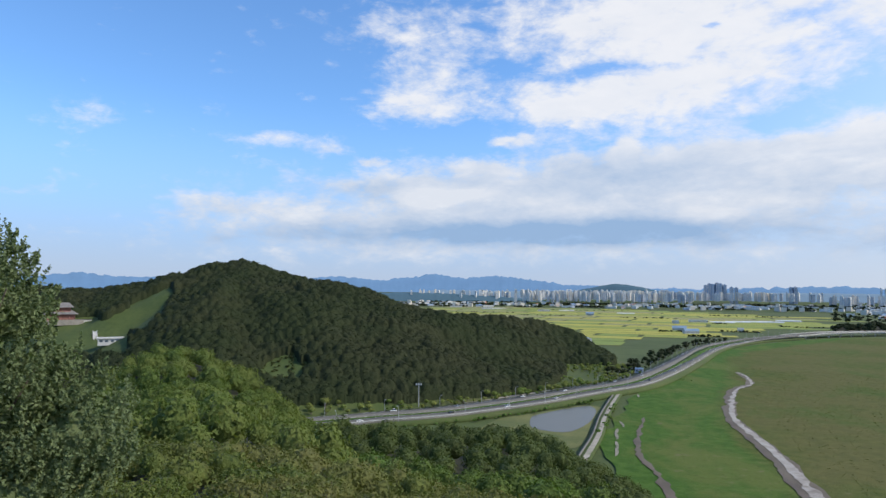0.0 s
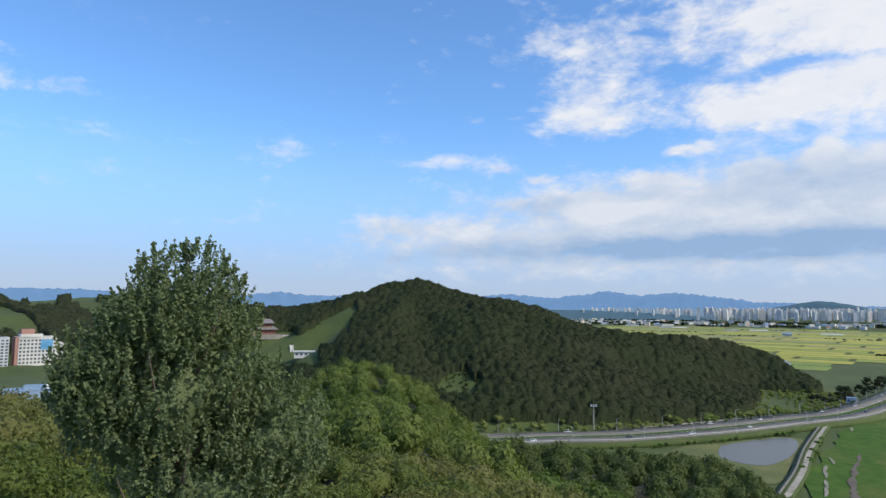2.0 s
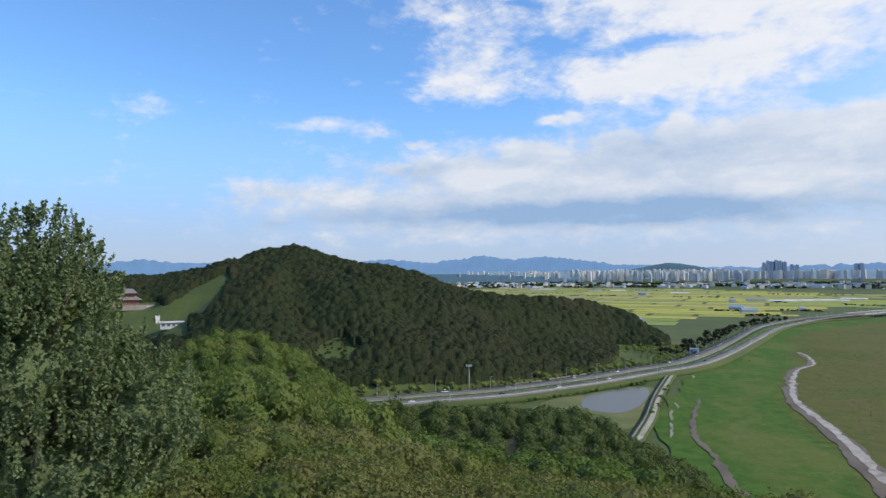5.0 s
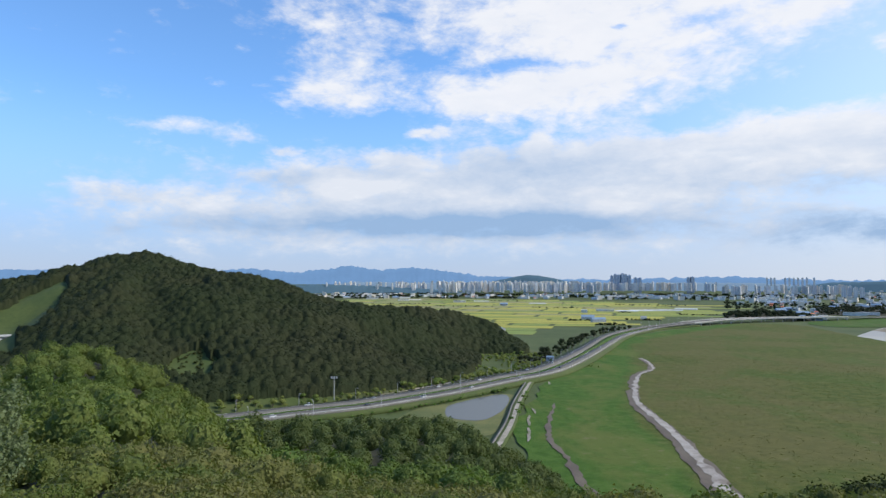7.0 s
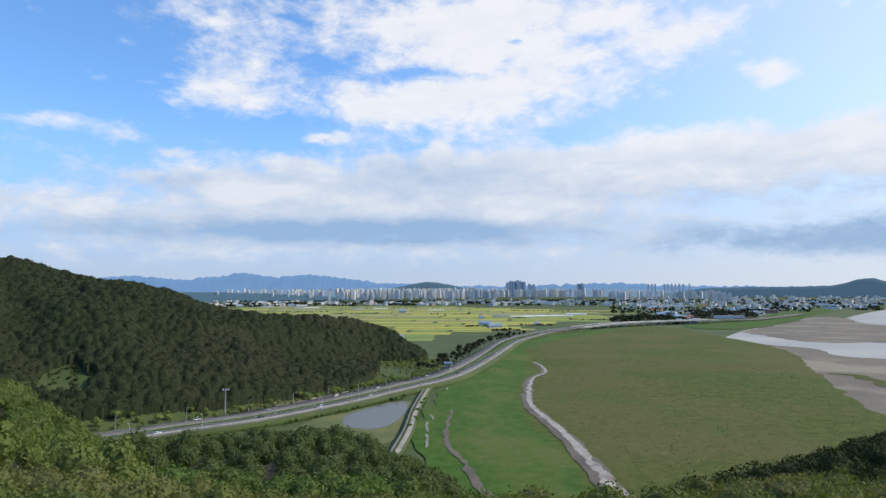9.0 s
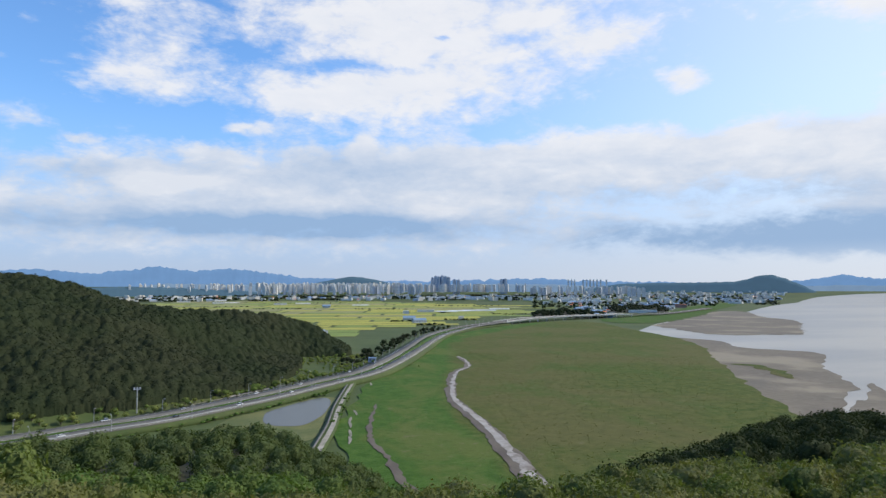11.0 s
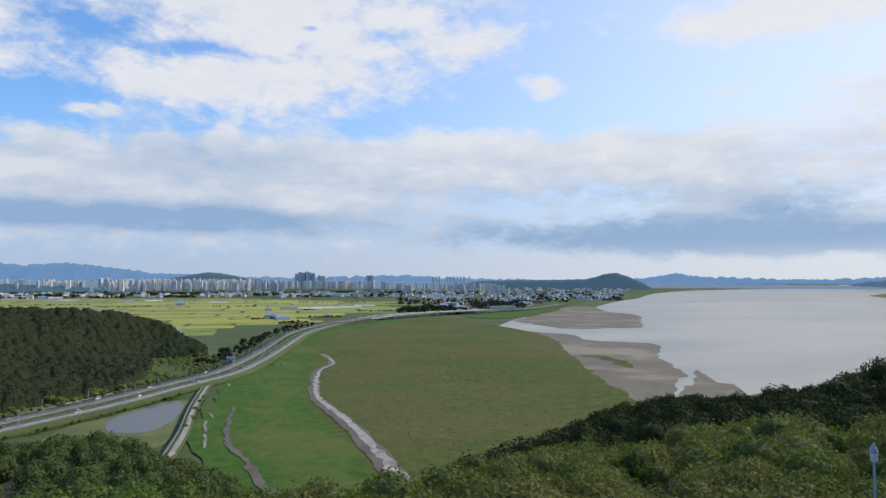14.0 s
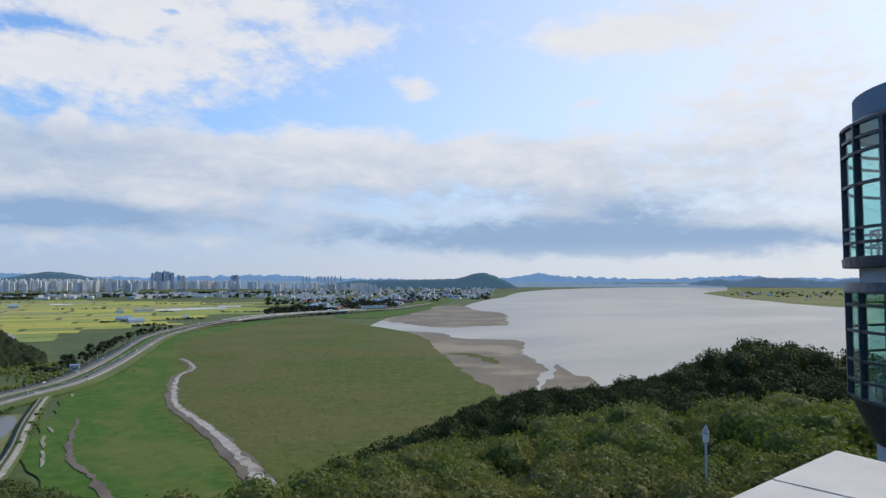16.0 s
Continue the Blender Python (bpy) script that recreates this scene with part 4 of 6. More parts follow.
def bay_glass(n):
    """Stacked windows and pale floor bands, 3 m a storey."""
    z = n.node("ShaderNodeSeparateXYZ")
    n.put(z.inputs[0], n.node("ShaderNodeTexCoord").outputs["Object"])
    band = n.m("GREATER_THAN", n.m("FRACT", n.m("DIVIDE", z.outputs[2], 3.0)), 0.55)
    return principled(n, n.mix(band, (0.34, 0.36, 0.39), (0.64, 0.63, 0.61)), 0.4)


M_BAY = material("banded_window_bay", bay_glass)
M_BLUEPANE = stain("blue_curtain_wall", (0.08, 0.25, 0.45), (0.14, 0.35, 0.58), 6, 1, rough=0.25, spec=0.6)
M_ROOFBLUE = stain("blue_sheet_roof", (0.16, 0.25, 0.36), (0.24, 0.33, 0.44), 15, 1)
M_ROOFRED = stain("orange_red_roof", (0.50, 0.13, 0.06), (0.62, 0.20, 0.10), 10, 1)
M_ROOFGREY = stain("grey_roof", (0.25, 0.26, 0.27), (0.38, 0.39, 0.40), 15, 1)
M_ROOFTILE = stain("dark_roof_tile", (0.13, 0.12, 0.12), (0.20, 0.19, 0.18), 3, 0.3)
M_REDWOOD = stain("red_painted_wood", (0.22, 0.10, 0.08), (0.30, 0.15, 0.12), 3, 0.3)
M_STEEL = stain("grey_steel", (0.34, 0.345, 0.35), (0.44, 0.445, 0.45), 2, 0.2, rough=0.6, metal=0.2)
M_FILM = stain("greenhouse_film", (0.55, 0.57, 0.58), (0.70, 0.72, 0.73), 20, 2, rough=0.4)
M_TYRE = stain("tyre_rubber", (0.02, 0.02, 0.02), (0.035, 0.035, 0.035), 1, 0.1)
M_CARWHITE = stain("white_car_paint", (0.78, 0.78, 0.77), (0.84, 0.84, 0.83), 3, 0.5, rough=0.25)
M_CARDARK = stain("dark_car_paint", (0.03, 0.035, 0.045), (0.05, 0.055, 0.065), 3, 0.5, rough=0.25)
M_CARSILVER = stain("silver_car_paint", (0.45, 0.46, 0.47), (0.52, 0.53, 0.54), 3, 0.5, rough=0.3, metal=0.5)
M_PADDIES = [mottled("paddy_" + n, a, b, 60, 3, c=c, c_amount=0.5, bump=0.4, distance=0.2) for n, a, b, c in (
    ("ripe", (0.29, 0.29, 0.05), (0.36, 0.34, 0.068), (0.23, 0.26, 0.05)), ("turning", (0.20, 0.24, 0.045), (0.26, 0.285, 0.06), (0.16, 0.21, 0.045)),
    ("green", (0.14, 0.20, 0.045), (0.19, 0.245, 0.055), (0.22, 0.25, 0.06)), ("stubble", (0.21, 0.21, 0.09), (0.27, 0.25, 0.11), (0.17, 0.19, 0.07)))]


# Air haze put into the colour, with part of it glowing as emission.
def haze_tinted(color, amount):
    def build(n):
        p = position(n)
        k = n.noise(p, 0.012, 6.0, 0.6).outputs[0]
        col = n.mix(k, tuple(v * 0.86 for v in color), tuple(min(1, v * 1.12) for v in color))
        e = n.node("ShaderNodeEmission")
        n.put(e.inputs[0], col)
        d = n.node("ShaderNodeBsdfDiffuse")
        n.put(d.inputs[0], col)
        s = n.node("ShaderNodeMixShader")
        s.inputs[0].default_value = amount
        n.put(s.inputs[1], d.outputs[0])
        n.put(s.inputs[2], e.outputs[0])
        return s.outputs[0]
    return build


# The blues are painted haze over far slopes, not the woods' own colour.
M_FARBLUE = material("far_haze_blue_mountains", haze_tinted((0.165, 0.305, 0.54), 0.9))
M_MIDBLUE = material("near_haze_blue_hills", haze_tinted((0.085, 0.155, 0.215), 0.6))


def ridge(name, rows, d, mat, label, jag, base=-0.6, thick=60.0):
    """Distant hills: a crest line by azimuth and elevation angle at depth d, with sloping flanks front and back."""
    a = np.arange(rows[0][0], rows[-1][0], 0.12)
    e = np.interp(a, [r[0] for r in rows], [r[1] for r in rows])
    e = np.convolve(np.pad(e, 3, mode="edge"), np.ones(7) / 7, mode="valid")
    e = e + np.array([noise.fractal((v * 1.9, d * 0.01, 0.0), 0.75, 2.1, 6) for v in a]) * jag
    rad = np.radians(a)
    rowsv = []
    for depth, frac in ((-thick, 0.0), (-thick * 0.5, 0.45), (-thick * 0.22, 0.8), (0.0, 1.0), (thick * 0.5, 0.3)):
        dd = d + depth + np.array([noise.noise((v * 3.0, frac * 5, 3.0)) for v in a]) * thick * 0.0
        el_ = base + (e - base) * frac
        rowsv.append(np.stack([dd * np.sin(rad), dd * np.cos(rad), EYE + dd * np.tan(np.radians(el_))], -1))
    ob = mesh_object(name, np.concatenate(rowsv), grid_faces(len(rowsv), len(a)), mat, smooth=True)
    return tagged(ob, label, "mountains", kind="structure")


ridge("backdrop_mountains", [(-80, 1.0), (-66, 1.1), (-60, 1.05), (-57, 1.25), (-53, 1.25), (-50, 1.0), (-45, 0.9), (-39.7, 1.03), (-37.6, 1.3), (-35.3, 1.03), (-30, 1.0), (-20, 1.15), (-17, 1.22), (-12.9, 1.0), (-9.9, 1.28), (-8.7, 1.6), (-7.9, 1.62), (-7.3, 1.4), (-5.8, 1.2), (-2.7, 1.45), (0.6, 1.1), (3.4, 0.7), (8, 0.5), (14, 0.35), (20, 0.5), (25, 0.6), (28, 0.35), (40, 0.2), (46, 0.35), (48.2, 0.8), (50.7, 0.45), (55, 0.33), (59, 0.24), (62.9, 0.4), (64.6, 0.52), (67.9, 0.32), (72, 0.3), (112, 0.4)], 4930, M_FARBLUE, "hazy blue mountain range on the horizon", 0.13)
ridge("backdrop_cape_hill", [(26, -0.9), (29, -0.3), (31.5, 0.12), (35, 0.18), (38.5, 0.22), (41.1, 0.3), (42.6, 0.75), (43.4, 0.86), (44.2, 0.62), (45.4, 0.1), (46.2, -0.3), (46.8, -0.7)], 4400, M_MIDBLUE, "wooded hill on the river bank, tinted blue by haze", 0.05, -1.1)
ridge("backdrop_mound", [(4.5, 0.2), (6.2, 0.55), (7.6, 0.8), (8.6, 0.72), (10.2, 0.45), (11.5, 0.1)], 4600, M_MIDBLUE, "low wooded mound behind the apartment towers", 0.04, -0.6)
M_HAZEBLUE = material("hazy_low_hills", haze_tinted((0.20, 0.30, 0.43), 0.85))
# Added glowing ridge: stands in for haze and covers bare plain behind the towers.
ridge("backdrop_city_hills", [(-13, -0.5), (-8, 0.15), (-2, 0.1), (4, 0.0), (9, 0.12), (14, 0.05), (20, 0.12), (26, 0.08), (30, -0.1), (33, -0.7)], 4420, M_HAZEBLUE, "low haze-coloured ridge added behind the city", 0.06, -0.9)
M_PALEBLUE = material("pale_haze_blue_hills", haze_tinted((0.115, 0.19, 0.29), 0.75))
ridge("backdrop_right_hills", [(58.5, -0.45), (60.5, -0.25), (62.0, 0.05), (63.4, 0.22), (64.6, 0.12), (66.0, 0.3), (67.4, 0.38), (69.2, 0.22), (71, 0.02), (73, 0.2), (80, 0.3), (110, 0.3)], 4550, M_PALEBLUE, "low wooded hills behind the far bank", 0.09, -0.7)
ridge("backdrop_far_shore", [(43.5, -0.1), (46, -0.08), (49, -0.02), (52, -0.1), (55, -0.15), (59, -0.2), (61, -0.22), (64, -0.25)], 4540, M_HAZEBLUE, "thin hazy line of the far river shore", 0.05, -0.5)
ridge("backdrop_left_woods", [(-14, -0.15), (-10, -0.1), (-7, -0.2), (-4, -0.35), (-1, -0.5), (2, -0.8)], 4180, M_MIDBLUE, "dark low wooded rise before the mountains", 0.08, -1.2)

# ---- rice fields ----
paddy_land = tagged(new("paddy_land"), "patchwork of ripening rice fields on the plain", "rice fields", kind="structure")
road_xy = np.array([(q.x, q.y) for q in road_line])


def clear_of_road(x, y, gap):
    """True where a place lies beyond the road on the town's side."""
    d = np.hypot(road_xy[:, 0] - x, road_xy[:, 1] - y)
    i = int(np.argmin(d))
    j = min(max(i, 1), len(road_xy) - 2)
    t = road_xy[j + 1] - road_xy[j - 1]
    side = t[0] * (y - road_xy[j, 1]) - t[1] * (x - road_xy[j, 0])
    return side > 0 and d[i] > gap


ROT = radians(-14)
cr, sr = math.cos(ROT), math.sin(ROT)
v = 760.0
while v < 4700:
    depth = rng.uniform(42, 80) * (1.0 + v / 4000)
    u = -1500 + rng.uniform(0, 200)
    while u < 2600:
        length = rng.uniform(80, 230) if v < 1500 else rng.uniform(140, 420)
        corners = []
        for du, dv in ((6, 4), (length - 6, 4), (length - 6, depth - 4), (6, depth - 4)):
            corners.append(((u + du) * cr - (v + dv) * sr, (u + du) * sr + (v + dv) * cr))
        u += length
        angles = [math.degrees(math.atan2(x, y)) for x, y in corners]
        far = max(math.hypot(x, y) for x, y in corners)
        limit = np.interp(sum(angles) / 4, [-12, 0, 10, 17, 25, 28], [4300, 4100, 3700, 3300, 2700, 2400])
        if min(angles) < -13 or max(angles) > 27 or far > limit:
            continue
        if not all(clear_of_road(x, y, 40) for x, y in corners) or max(ground_z([c[0] for c in corners], [c[1] for c in corners])) > 1.2:
            continue
        n = 6
        rows = []
        for t in (0.0, 1.0):
            for k in range(n + 1):
                f = k / n
                x = (corners[0][0] * (1 - f) + corners[1][0] * f) * (1 - t) + (corners[3][0] * (1 - f) + corners[2][0] * f) * t
                y = (corners[0][1] * (1 - f) + corners[1][1] * f) * (1 - t) + (corners[3][1] * (1 - f) + corners[2][1] * f) * t
                rows.append([float(q) for q in land(np.float64(x), np.float64(y), 0.9)])
        kind = rng.choice(4, p=[0.34, 0.30, 0.23, 0.13] if far < 2400 else [0.14, 0.34, 0.30, 0.22])
        mesh_object("rice_field", rows, grid_faces(2, n + 1), M_PADDIES[kind], paddy_land)
    v += depth

# ---- road furniture, bridge, cars ----


def road_at(s, offset):
    """Plan place and heading at a fraction of the road's length, offset to its right."""
    f = s * (len(road_line) - 1)
    i = min(int(f), len(road_line) - 2)
    a, b = road_line[i], road_line[i + 1]
    d = (b - a).normalized()
    q = a.lerp(b, f - i) + Vector((d.y, -d.x)) * offset
    return q.x, q.y, road_height(s), math.degrees(math.atan2(-d.x, d.y))


def road_fraction(x):
    return min(range(len(road_line)), key=lambda i: abs(road_line[i].x - x)) / (len(road_line) - 1)


lamp = new("street_lamp")
bm = bmesh.new()
tube(bm, [Vector((0, 0, 0)), Vector((0, 0, 9.5))], [0.22, 0.14], 6)
part("pole", bm, M_STEEL, lamp)
bm = bmesh.new()
tube(bm, [Vector((0, 0, 9.4)), Vector((0.9, 0, 10.1)), Vector((2.2, 0, 10.3))], [0.12, 0.1, 0.08], 5)
part("arm", bm, M_STEEL, lamp)
part("lamp_head", boxes((1.8, 2.9, -0.25, 0.25, 10.15, 10.4)), M_GREY, lamp)
first = True
for s in np.arange(road_fraction(-170), road_fraction(640), 0.0145):
    for o, turn in ((17.0, 180), (-17.0, 0)):
        x, y, z, h = road_at(s, o)
        m = pose(x, y, z - 0.9, 0, 0, h + turn)
        if first:
            lamp.matrix_basis, first, ob = m, False, lamp
            tagged(lamp, "slim grey steel street lamp beside the highway", "street lamp", "street lamps along the highway")
        else:
            copy_thing(lamp, m)

mast = tagged(new("camera_mast"), "tall grey mast with a box frame on top", "mast")
bm = bmesh.new()
tube(bm, [Vector((0, 0, 0)), Vector((0, 0, 17))], [0.45, 0.3], 7)
part("pole", bm, M_STEEL, mast)
part("platform", boxes((-2.6, 2.6, -0.5, 0.5, 17, 17.3), (-2.4, -1.4, -0.4, 0.4, 17.3, 18.6), (-0.5, 0.5, -0.4, 0.4, 17.3, 18.6), (1.4, 2.4, -0.4, 0.4, 17.3, 18.6)), M_GREY, mast)
mast.matrix_basis = pose(-86, 503, 3, 0, 0, 10)


def make_car(paint, label, long=4.5, tall=1.45):
    car = new("car")
    bm = bmesh.new()
    vs = box(bm, -0.88, 0.88, -long / 2, long / 2, 0.3, 0.85)
    bmesh.ops.bevel(bm, geom=bm.edges[:], offset=0.1, segments=1, affect="EDGES")
    part("body", bm, paint, car)
    bm = bmesh.new()
    w = box(bm, -0.8, 0.8, -long * 0.34, long * 0.22, 0.85, tall)
    for q in w[4:]:
        q.co.x *= 0.82
        q.co.y = q.co.y * 0.72 - 0.1
    part("cabin", bm, M_PANE, car, "dark glazed cabin")
    part("roof", boxes((-0.66, 0.66, -long * 0.25, long * 0.13, tall, tall + 0.05)), paint, car)
    for sx in (-0.8, 0.8):
        for sy in (-long * 0.3, long * 0.3):
            bm = bmesh.new()
            tube(bm, [Vector((sx - 0.1, sy, 0.32)), Vector((sx + 0.1, sy, 0.32))], [0.32, 0.32], 8)
            part("wheel", bm, M_TYRE, car)
    return tagged(car, label, "car", "cars on the highway")


car_kinds = [make_car(M_CARWHITE, "white car on the highway"), make_car(M_CARWHITE, "white van on the highway", 5.2, 2.0), make_car(M_CARDARK, "dark car on the highway"), make_car(M_CARSILVER, "silver car on the highway")]
spots = [road_fraction(x) for x in (-128, -100, -62, -45, -18, 2, 22, 40, 70, 95, 118, 135, 160, 185, 215, 250, 290, 340, 400, 470, 560, 640, 720, 800, 900, 980)]
for i, s in enumerate(spots):
    lane = (9.5, -12.0, 6.5, -8.0)[i % 4]
    m_ = median(s)
    x, y, z, h = road_at(s + rng.uniform(-0.002, 0.002), lane + math.copysign(m_, lane) * 0.9)
    k = (0, 3, 0, 2, 1, 0, 0)[i % 7]
    m = pose(x, y, z + 0.01, 0, 0, h + (180 if lane < 0 else 0))
    if i < 4:
        car_kinds[i].matrix_basis = m
    else:
        copy_thing(car_kinds[k], m)

bridge = tagged(new("bridge"), "long concrete highway bridge on round piers over the inlet", "bridge")
span = [q for q in road_line if BRIDGE_FROM - 20 < q.x < BRIDGE_TO]
u0, u1 = road_fraction(BRIDGE_FROM - 20), road_fraction(BRIDGE_TO)
girder = ribbon("girder", span, 0, 36, lambda u: road_height(u0 + (u1 - u0) * u) - 1.0, M_CONCRETE, bridge, thick=1.8)
for side in (-18.2, 18.2):
    ribbon("parapet", span, side, 0.5, lambda u: road_height(u0 + (u1 - u0) * u) + 1.0, M_CONCRETE, bridge, thick=2.2)
for x in np.arange(BRIDGE_FROM + 20, BRIDGE_TO, 34.0):
    for o in (-12, 12):
        px, py, pz, h = road_at(road_fraction(x), o)
        bm = bmesh.new()
        tube(bm, [Vector((px, py, -0.5)), Vector((px, py, pz - 2.6))], [1.3, 1.3], 9)
        part("pier", bm, M_CONCRETE, bridge)

barrier = tagged(ribbon("guard_rail", bank_line, 16.2, 0.25, 4.9, M_STEEL, thick=0.5), "long grey steel guard rail beside the road", "guard rail", kind="structure")
verge = tagged(ribbon("median_verge", [q for q in road_line if -200 < q.x < 620], 0, lambda u: 3.0 + 10.0 * math.exp(-((u - 0.6) / 0.16) ** 2), 4.05, M_REED, thick=0.6), "grassy median strip between the carriageways", "verge", kind="structure")
for off in (0.9, 14.0):
    for sg in (1, -1):
        tagged(ribbon("road_marking", road_line, lambda u, o=off, s=sg: s * (median(u) + o), 0.2, lambda u: road_height(u) + 0.02, M_LINE), "thin white edge line on the asphalt", "road marking", kind="structure")
M_DARKWALL = mottled("weathered_concrete", (0.10, 0.10, 0.09), (0.17, 0.165, 0.15), 6, 0.4)
dike_line = smooth_line([(98, 660), (85, 617), (59, 505), (45, 430), (33, 378), (24, 340)], 6)
tagged(ribbon("dike", dike_line, 0, 9, 2.2, M_GROUND, thick=3.0), "grassy dike between pond and marsh", "dike", kind="structure")
tagged(ribbon("dike_path", dike_line, -1.6, lambda u: 2.2 + 1.2 * u + 0.8 * wobble(u * 20, 8.0), 2.25, M_PATH), "pale gravel path along the dike", "path", kind="structure")
tagged(ribbon("dike_wall", dike_line, 2.4, 1.2, 2.9, M_DARKWALL, thick=3.0), "long low dark concrete dike wall", "wall", kind="structure")
for k, (x, y) in enumerate([(58, 430), (55, 405), (66, 470), (60, 445), (100, 600), (52, 388)]):
    patch = flat("gravel_patch", [(x - 1.2, y - 8), (x + 0.6, y - 3), (x + 1.8, y + 6), (x + 1.0, y + 12), (x - 0.4, y + 3)], 1.15 + k * 0.01, M_GRAVEL, 1.0, 3.4)
    tagged(patch, "bare patch of pale gravel in the grass", "gravel patch", kind="structure")
tagged(ribbon("side_road", smooth_line([(-170, 470), (-110, 495), (-60, 530), (-10, 578), (40, 632), (90, 692), (140, 800)], 8), 0, 6, 2.1, M_PATH, thick=2.0), "pale side road along the foot of the hill", "road", kind="structure")
meadow_by_pond = flat("dry_meadow", [(-30, 455), (-20, 480), (0, 500), (20, 522), (45, 548), (62, 540), (58, 500), (44, 450), (30, 400), (0, 400), (-30, 420)], 0.3, mottled("dry_meadow_grass", (0.095, 0.11, 0.035), (0.15, 0.15, 0.052), 24, 1.5, c=(0.06, 0.09, 0.025), c_amount=0.8), 6, 2)
tagged(meadow_by_pond, "olive dry grass round the pond", "meadow", kind="structure")

# small trees by the road
M_ROADTREE = leafy("roadside_foliage", (0.085, 0.14, 0.032), (0.19, 0.25, 0.06), (0.23, 0.23, 0.07), 0.8, 0.3, 40)


def lone_tree(name, n, radius, height, leaf, trunk, mat, lobes=5):
    base = new(name)
    bm = bmesh.new()
    tube(bm, [Vector((0, 0, -0.3)), Vector((0.1, 0, trunk * 0.6)), Vector((0, 0.1, trunk + height * 0.5))], [radius * 0.09, radius * 0.07, radius * 0.02], 6)
    for k in range(3):
        a = k * 2.1
        tube(bm, [Vector((0, 0, trunk * 0.8)), Vector((math.cos(a) * radius * 0.5, math.sin(a) * radius * 0.5, trunk + height * 0.4))], [radius * 0.04, radius * 0.015], 4)
    part("trunk", bm, M_BARK, base)
    part("crown", crown_mesh("crown", [make_crown(n, radius * 1.1, height, leaf, trunk, lobes=7)], mat), None, base)
    return base


def plant(kinds, places, label, category, group, lo=0.8, hi=1.25):
    for i, (x, y, z) in enumerate(places):
        m = pose(x, y, z, 0, 0, rng.uniform(0, 360)) @ Matrix.Scale(rng.uniform(lo, hi), 4)
        if i < len(kinds):
            kinds[i].matrix_basis = m
            tagged(kinds[i], label, category, group)
        else:
            copy_thing(kinds[i % len(kinds)], m)


row = []
for s in np.arange(road_fraction(-160), road_fraction(150), 0.0038):
    for o in ((-21, -27, -33) if rng.random() < 0.75 else (-25,)):
        x, y, z, h = road_at(s + rng.uniform(-0.001, 0.001), o + rng.uniform(-2, 2))
        row.append((x, y, max(2.0, float(ground_z(x, y)[0])) if abs(o) < 30 else float(ground_z(x, y)[0])))
plant([lone_tree("roadside_tree", 110, 3.6, 6.0, 0.5, 1.2, M_ROADTREE) for _ in range(4)], row, "young bright green tree in the roadside row", "tree", "trees along the road", 0.6, 1.3)
row = []
for s in np.arange(road_fraction(140), road_fraction(420), 0.0042):
    for _ in range(3):
        x, y, z, h = road_at(s + rng.uniform(-0.002, 0.002), -30 - rng.uniform(0, 26))
        row.append((x, y, 0.0))
plant([lone_tree("bank_tree", 90, 4.0, 7.5, 0.8, 1.5, M_HILL) for _ in range(4)], row, "dark green tree on the bank behind the highway", "tree", "trees behind the highway", 0.5, 1.3)
row = []
for s in np.arange(road_fraction(-120), road_fraction(30), 0.002):
    x, y, z, h = road_at(s, 26 + rng.uniform(-3, 5))
    row.append((x, y, 0.5))
row += [(48 + rng.uniform(-9, 9), 558 + rng.uniform(-10, 10), 0.5) for _ in range(16)] + [(62 + 0.22 * k + rng.uniform(-2, 2), 500 + k, 0.5) for k in np.arange(-60, 50, 7.0)]
plant([lone_tree("bank_bush", 70, 2.2, 2.8, 0.45, 0.2, M_MID) for _ in range(4)], row, "low dark green bush on the road bank", "bush", "bushes on the road bank", 0.6, 1.2)
row = [(x, y, 0.8) for x, y in ((170 + rng.uniform(-6, 6), 720 + rng.uniform(-10, 10)) for _ in range(5))] + [(125, 655, 1.0), (128, 668, 1.0), (205, 830, 1.0), (196, 800, 1.0), (235, 905, 1)]
plant([lone_tree("marsh_bush", 60, 1.6, 2.0, 0.4, 0.1, M_MID) for _ in range(2)], row, "small dark bush at the edge of the marsh", "bush", "bushes in the marsh", 0.6, 1.2)

foot = scatter(1.5, 11, 600, 860, 8.5, lambda a, r, z: z < 6)
foot = [(x, y, z) for x, y, z in foot if np.min(np.hypot(road_xy[:, 0] - x, road_xy[:, 1] - y)) > 34 and clear_of_road(x, y, 34) and noise.noise((x / 40, y / 40, 2.0)) > -0.25]
plant([lone_tree("scrub_tree", 90, 3.4, 5.2, 0.5, 0.6, M_ROADTREE) for _ in range(3)], foot, "bright green scrub tree at the foot of the hill", "tree", "scrub at the foot of the hill", 0.4, 1.1)

# woods and hedges on the plain
far_kinds = [make_crown(24, 7.0, 10.0, 1.7, -0.5, seg=7, rows=4) for _ in range(4)]


def far_wood(name, spots, label, sizes=(0.7, 1.3), mat=None, rise=0.0):
    rows = []
    for x, y in spots:
        px, py, pz = land(np.float64(x), np.float64(y), rise * rng.uniform(0, 1) ** 1.5)
        rows.append((float(px), float(py), float(pz)))
    return stuff_wood(name, rows, far_kinds, sizes, mat or M_HILL, label)


def patch_spots(a0, a1, r0, r1, n):
    return [polar(rng.uniform(a0, a1), rng.uniform(r0, r1)) for _ in range(n)]


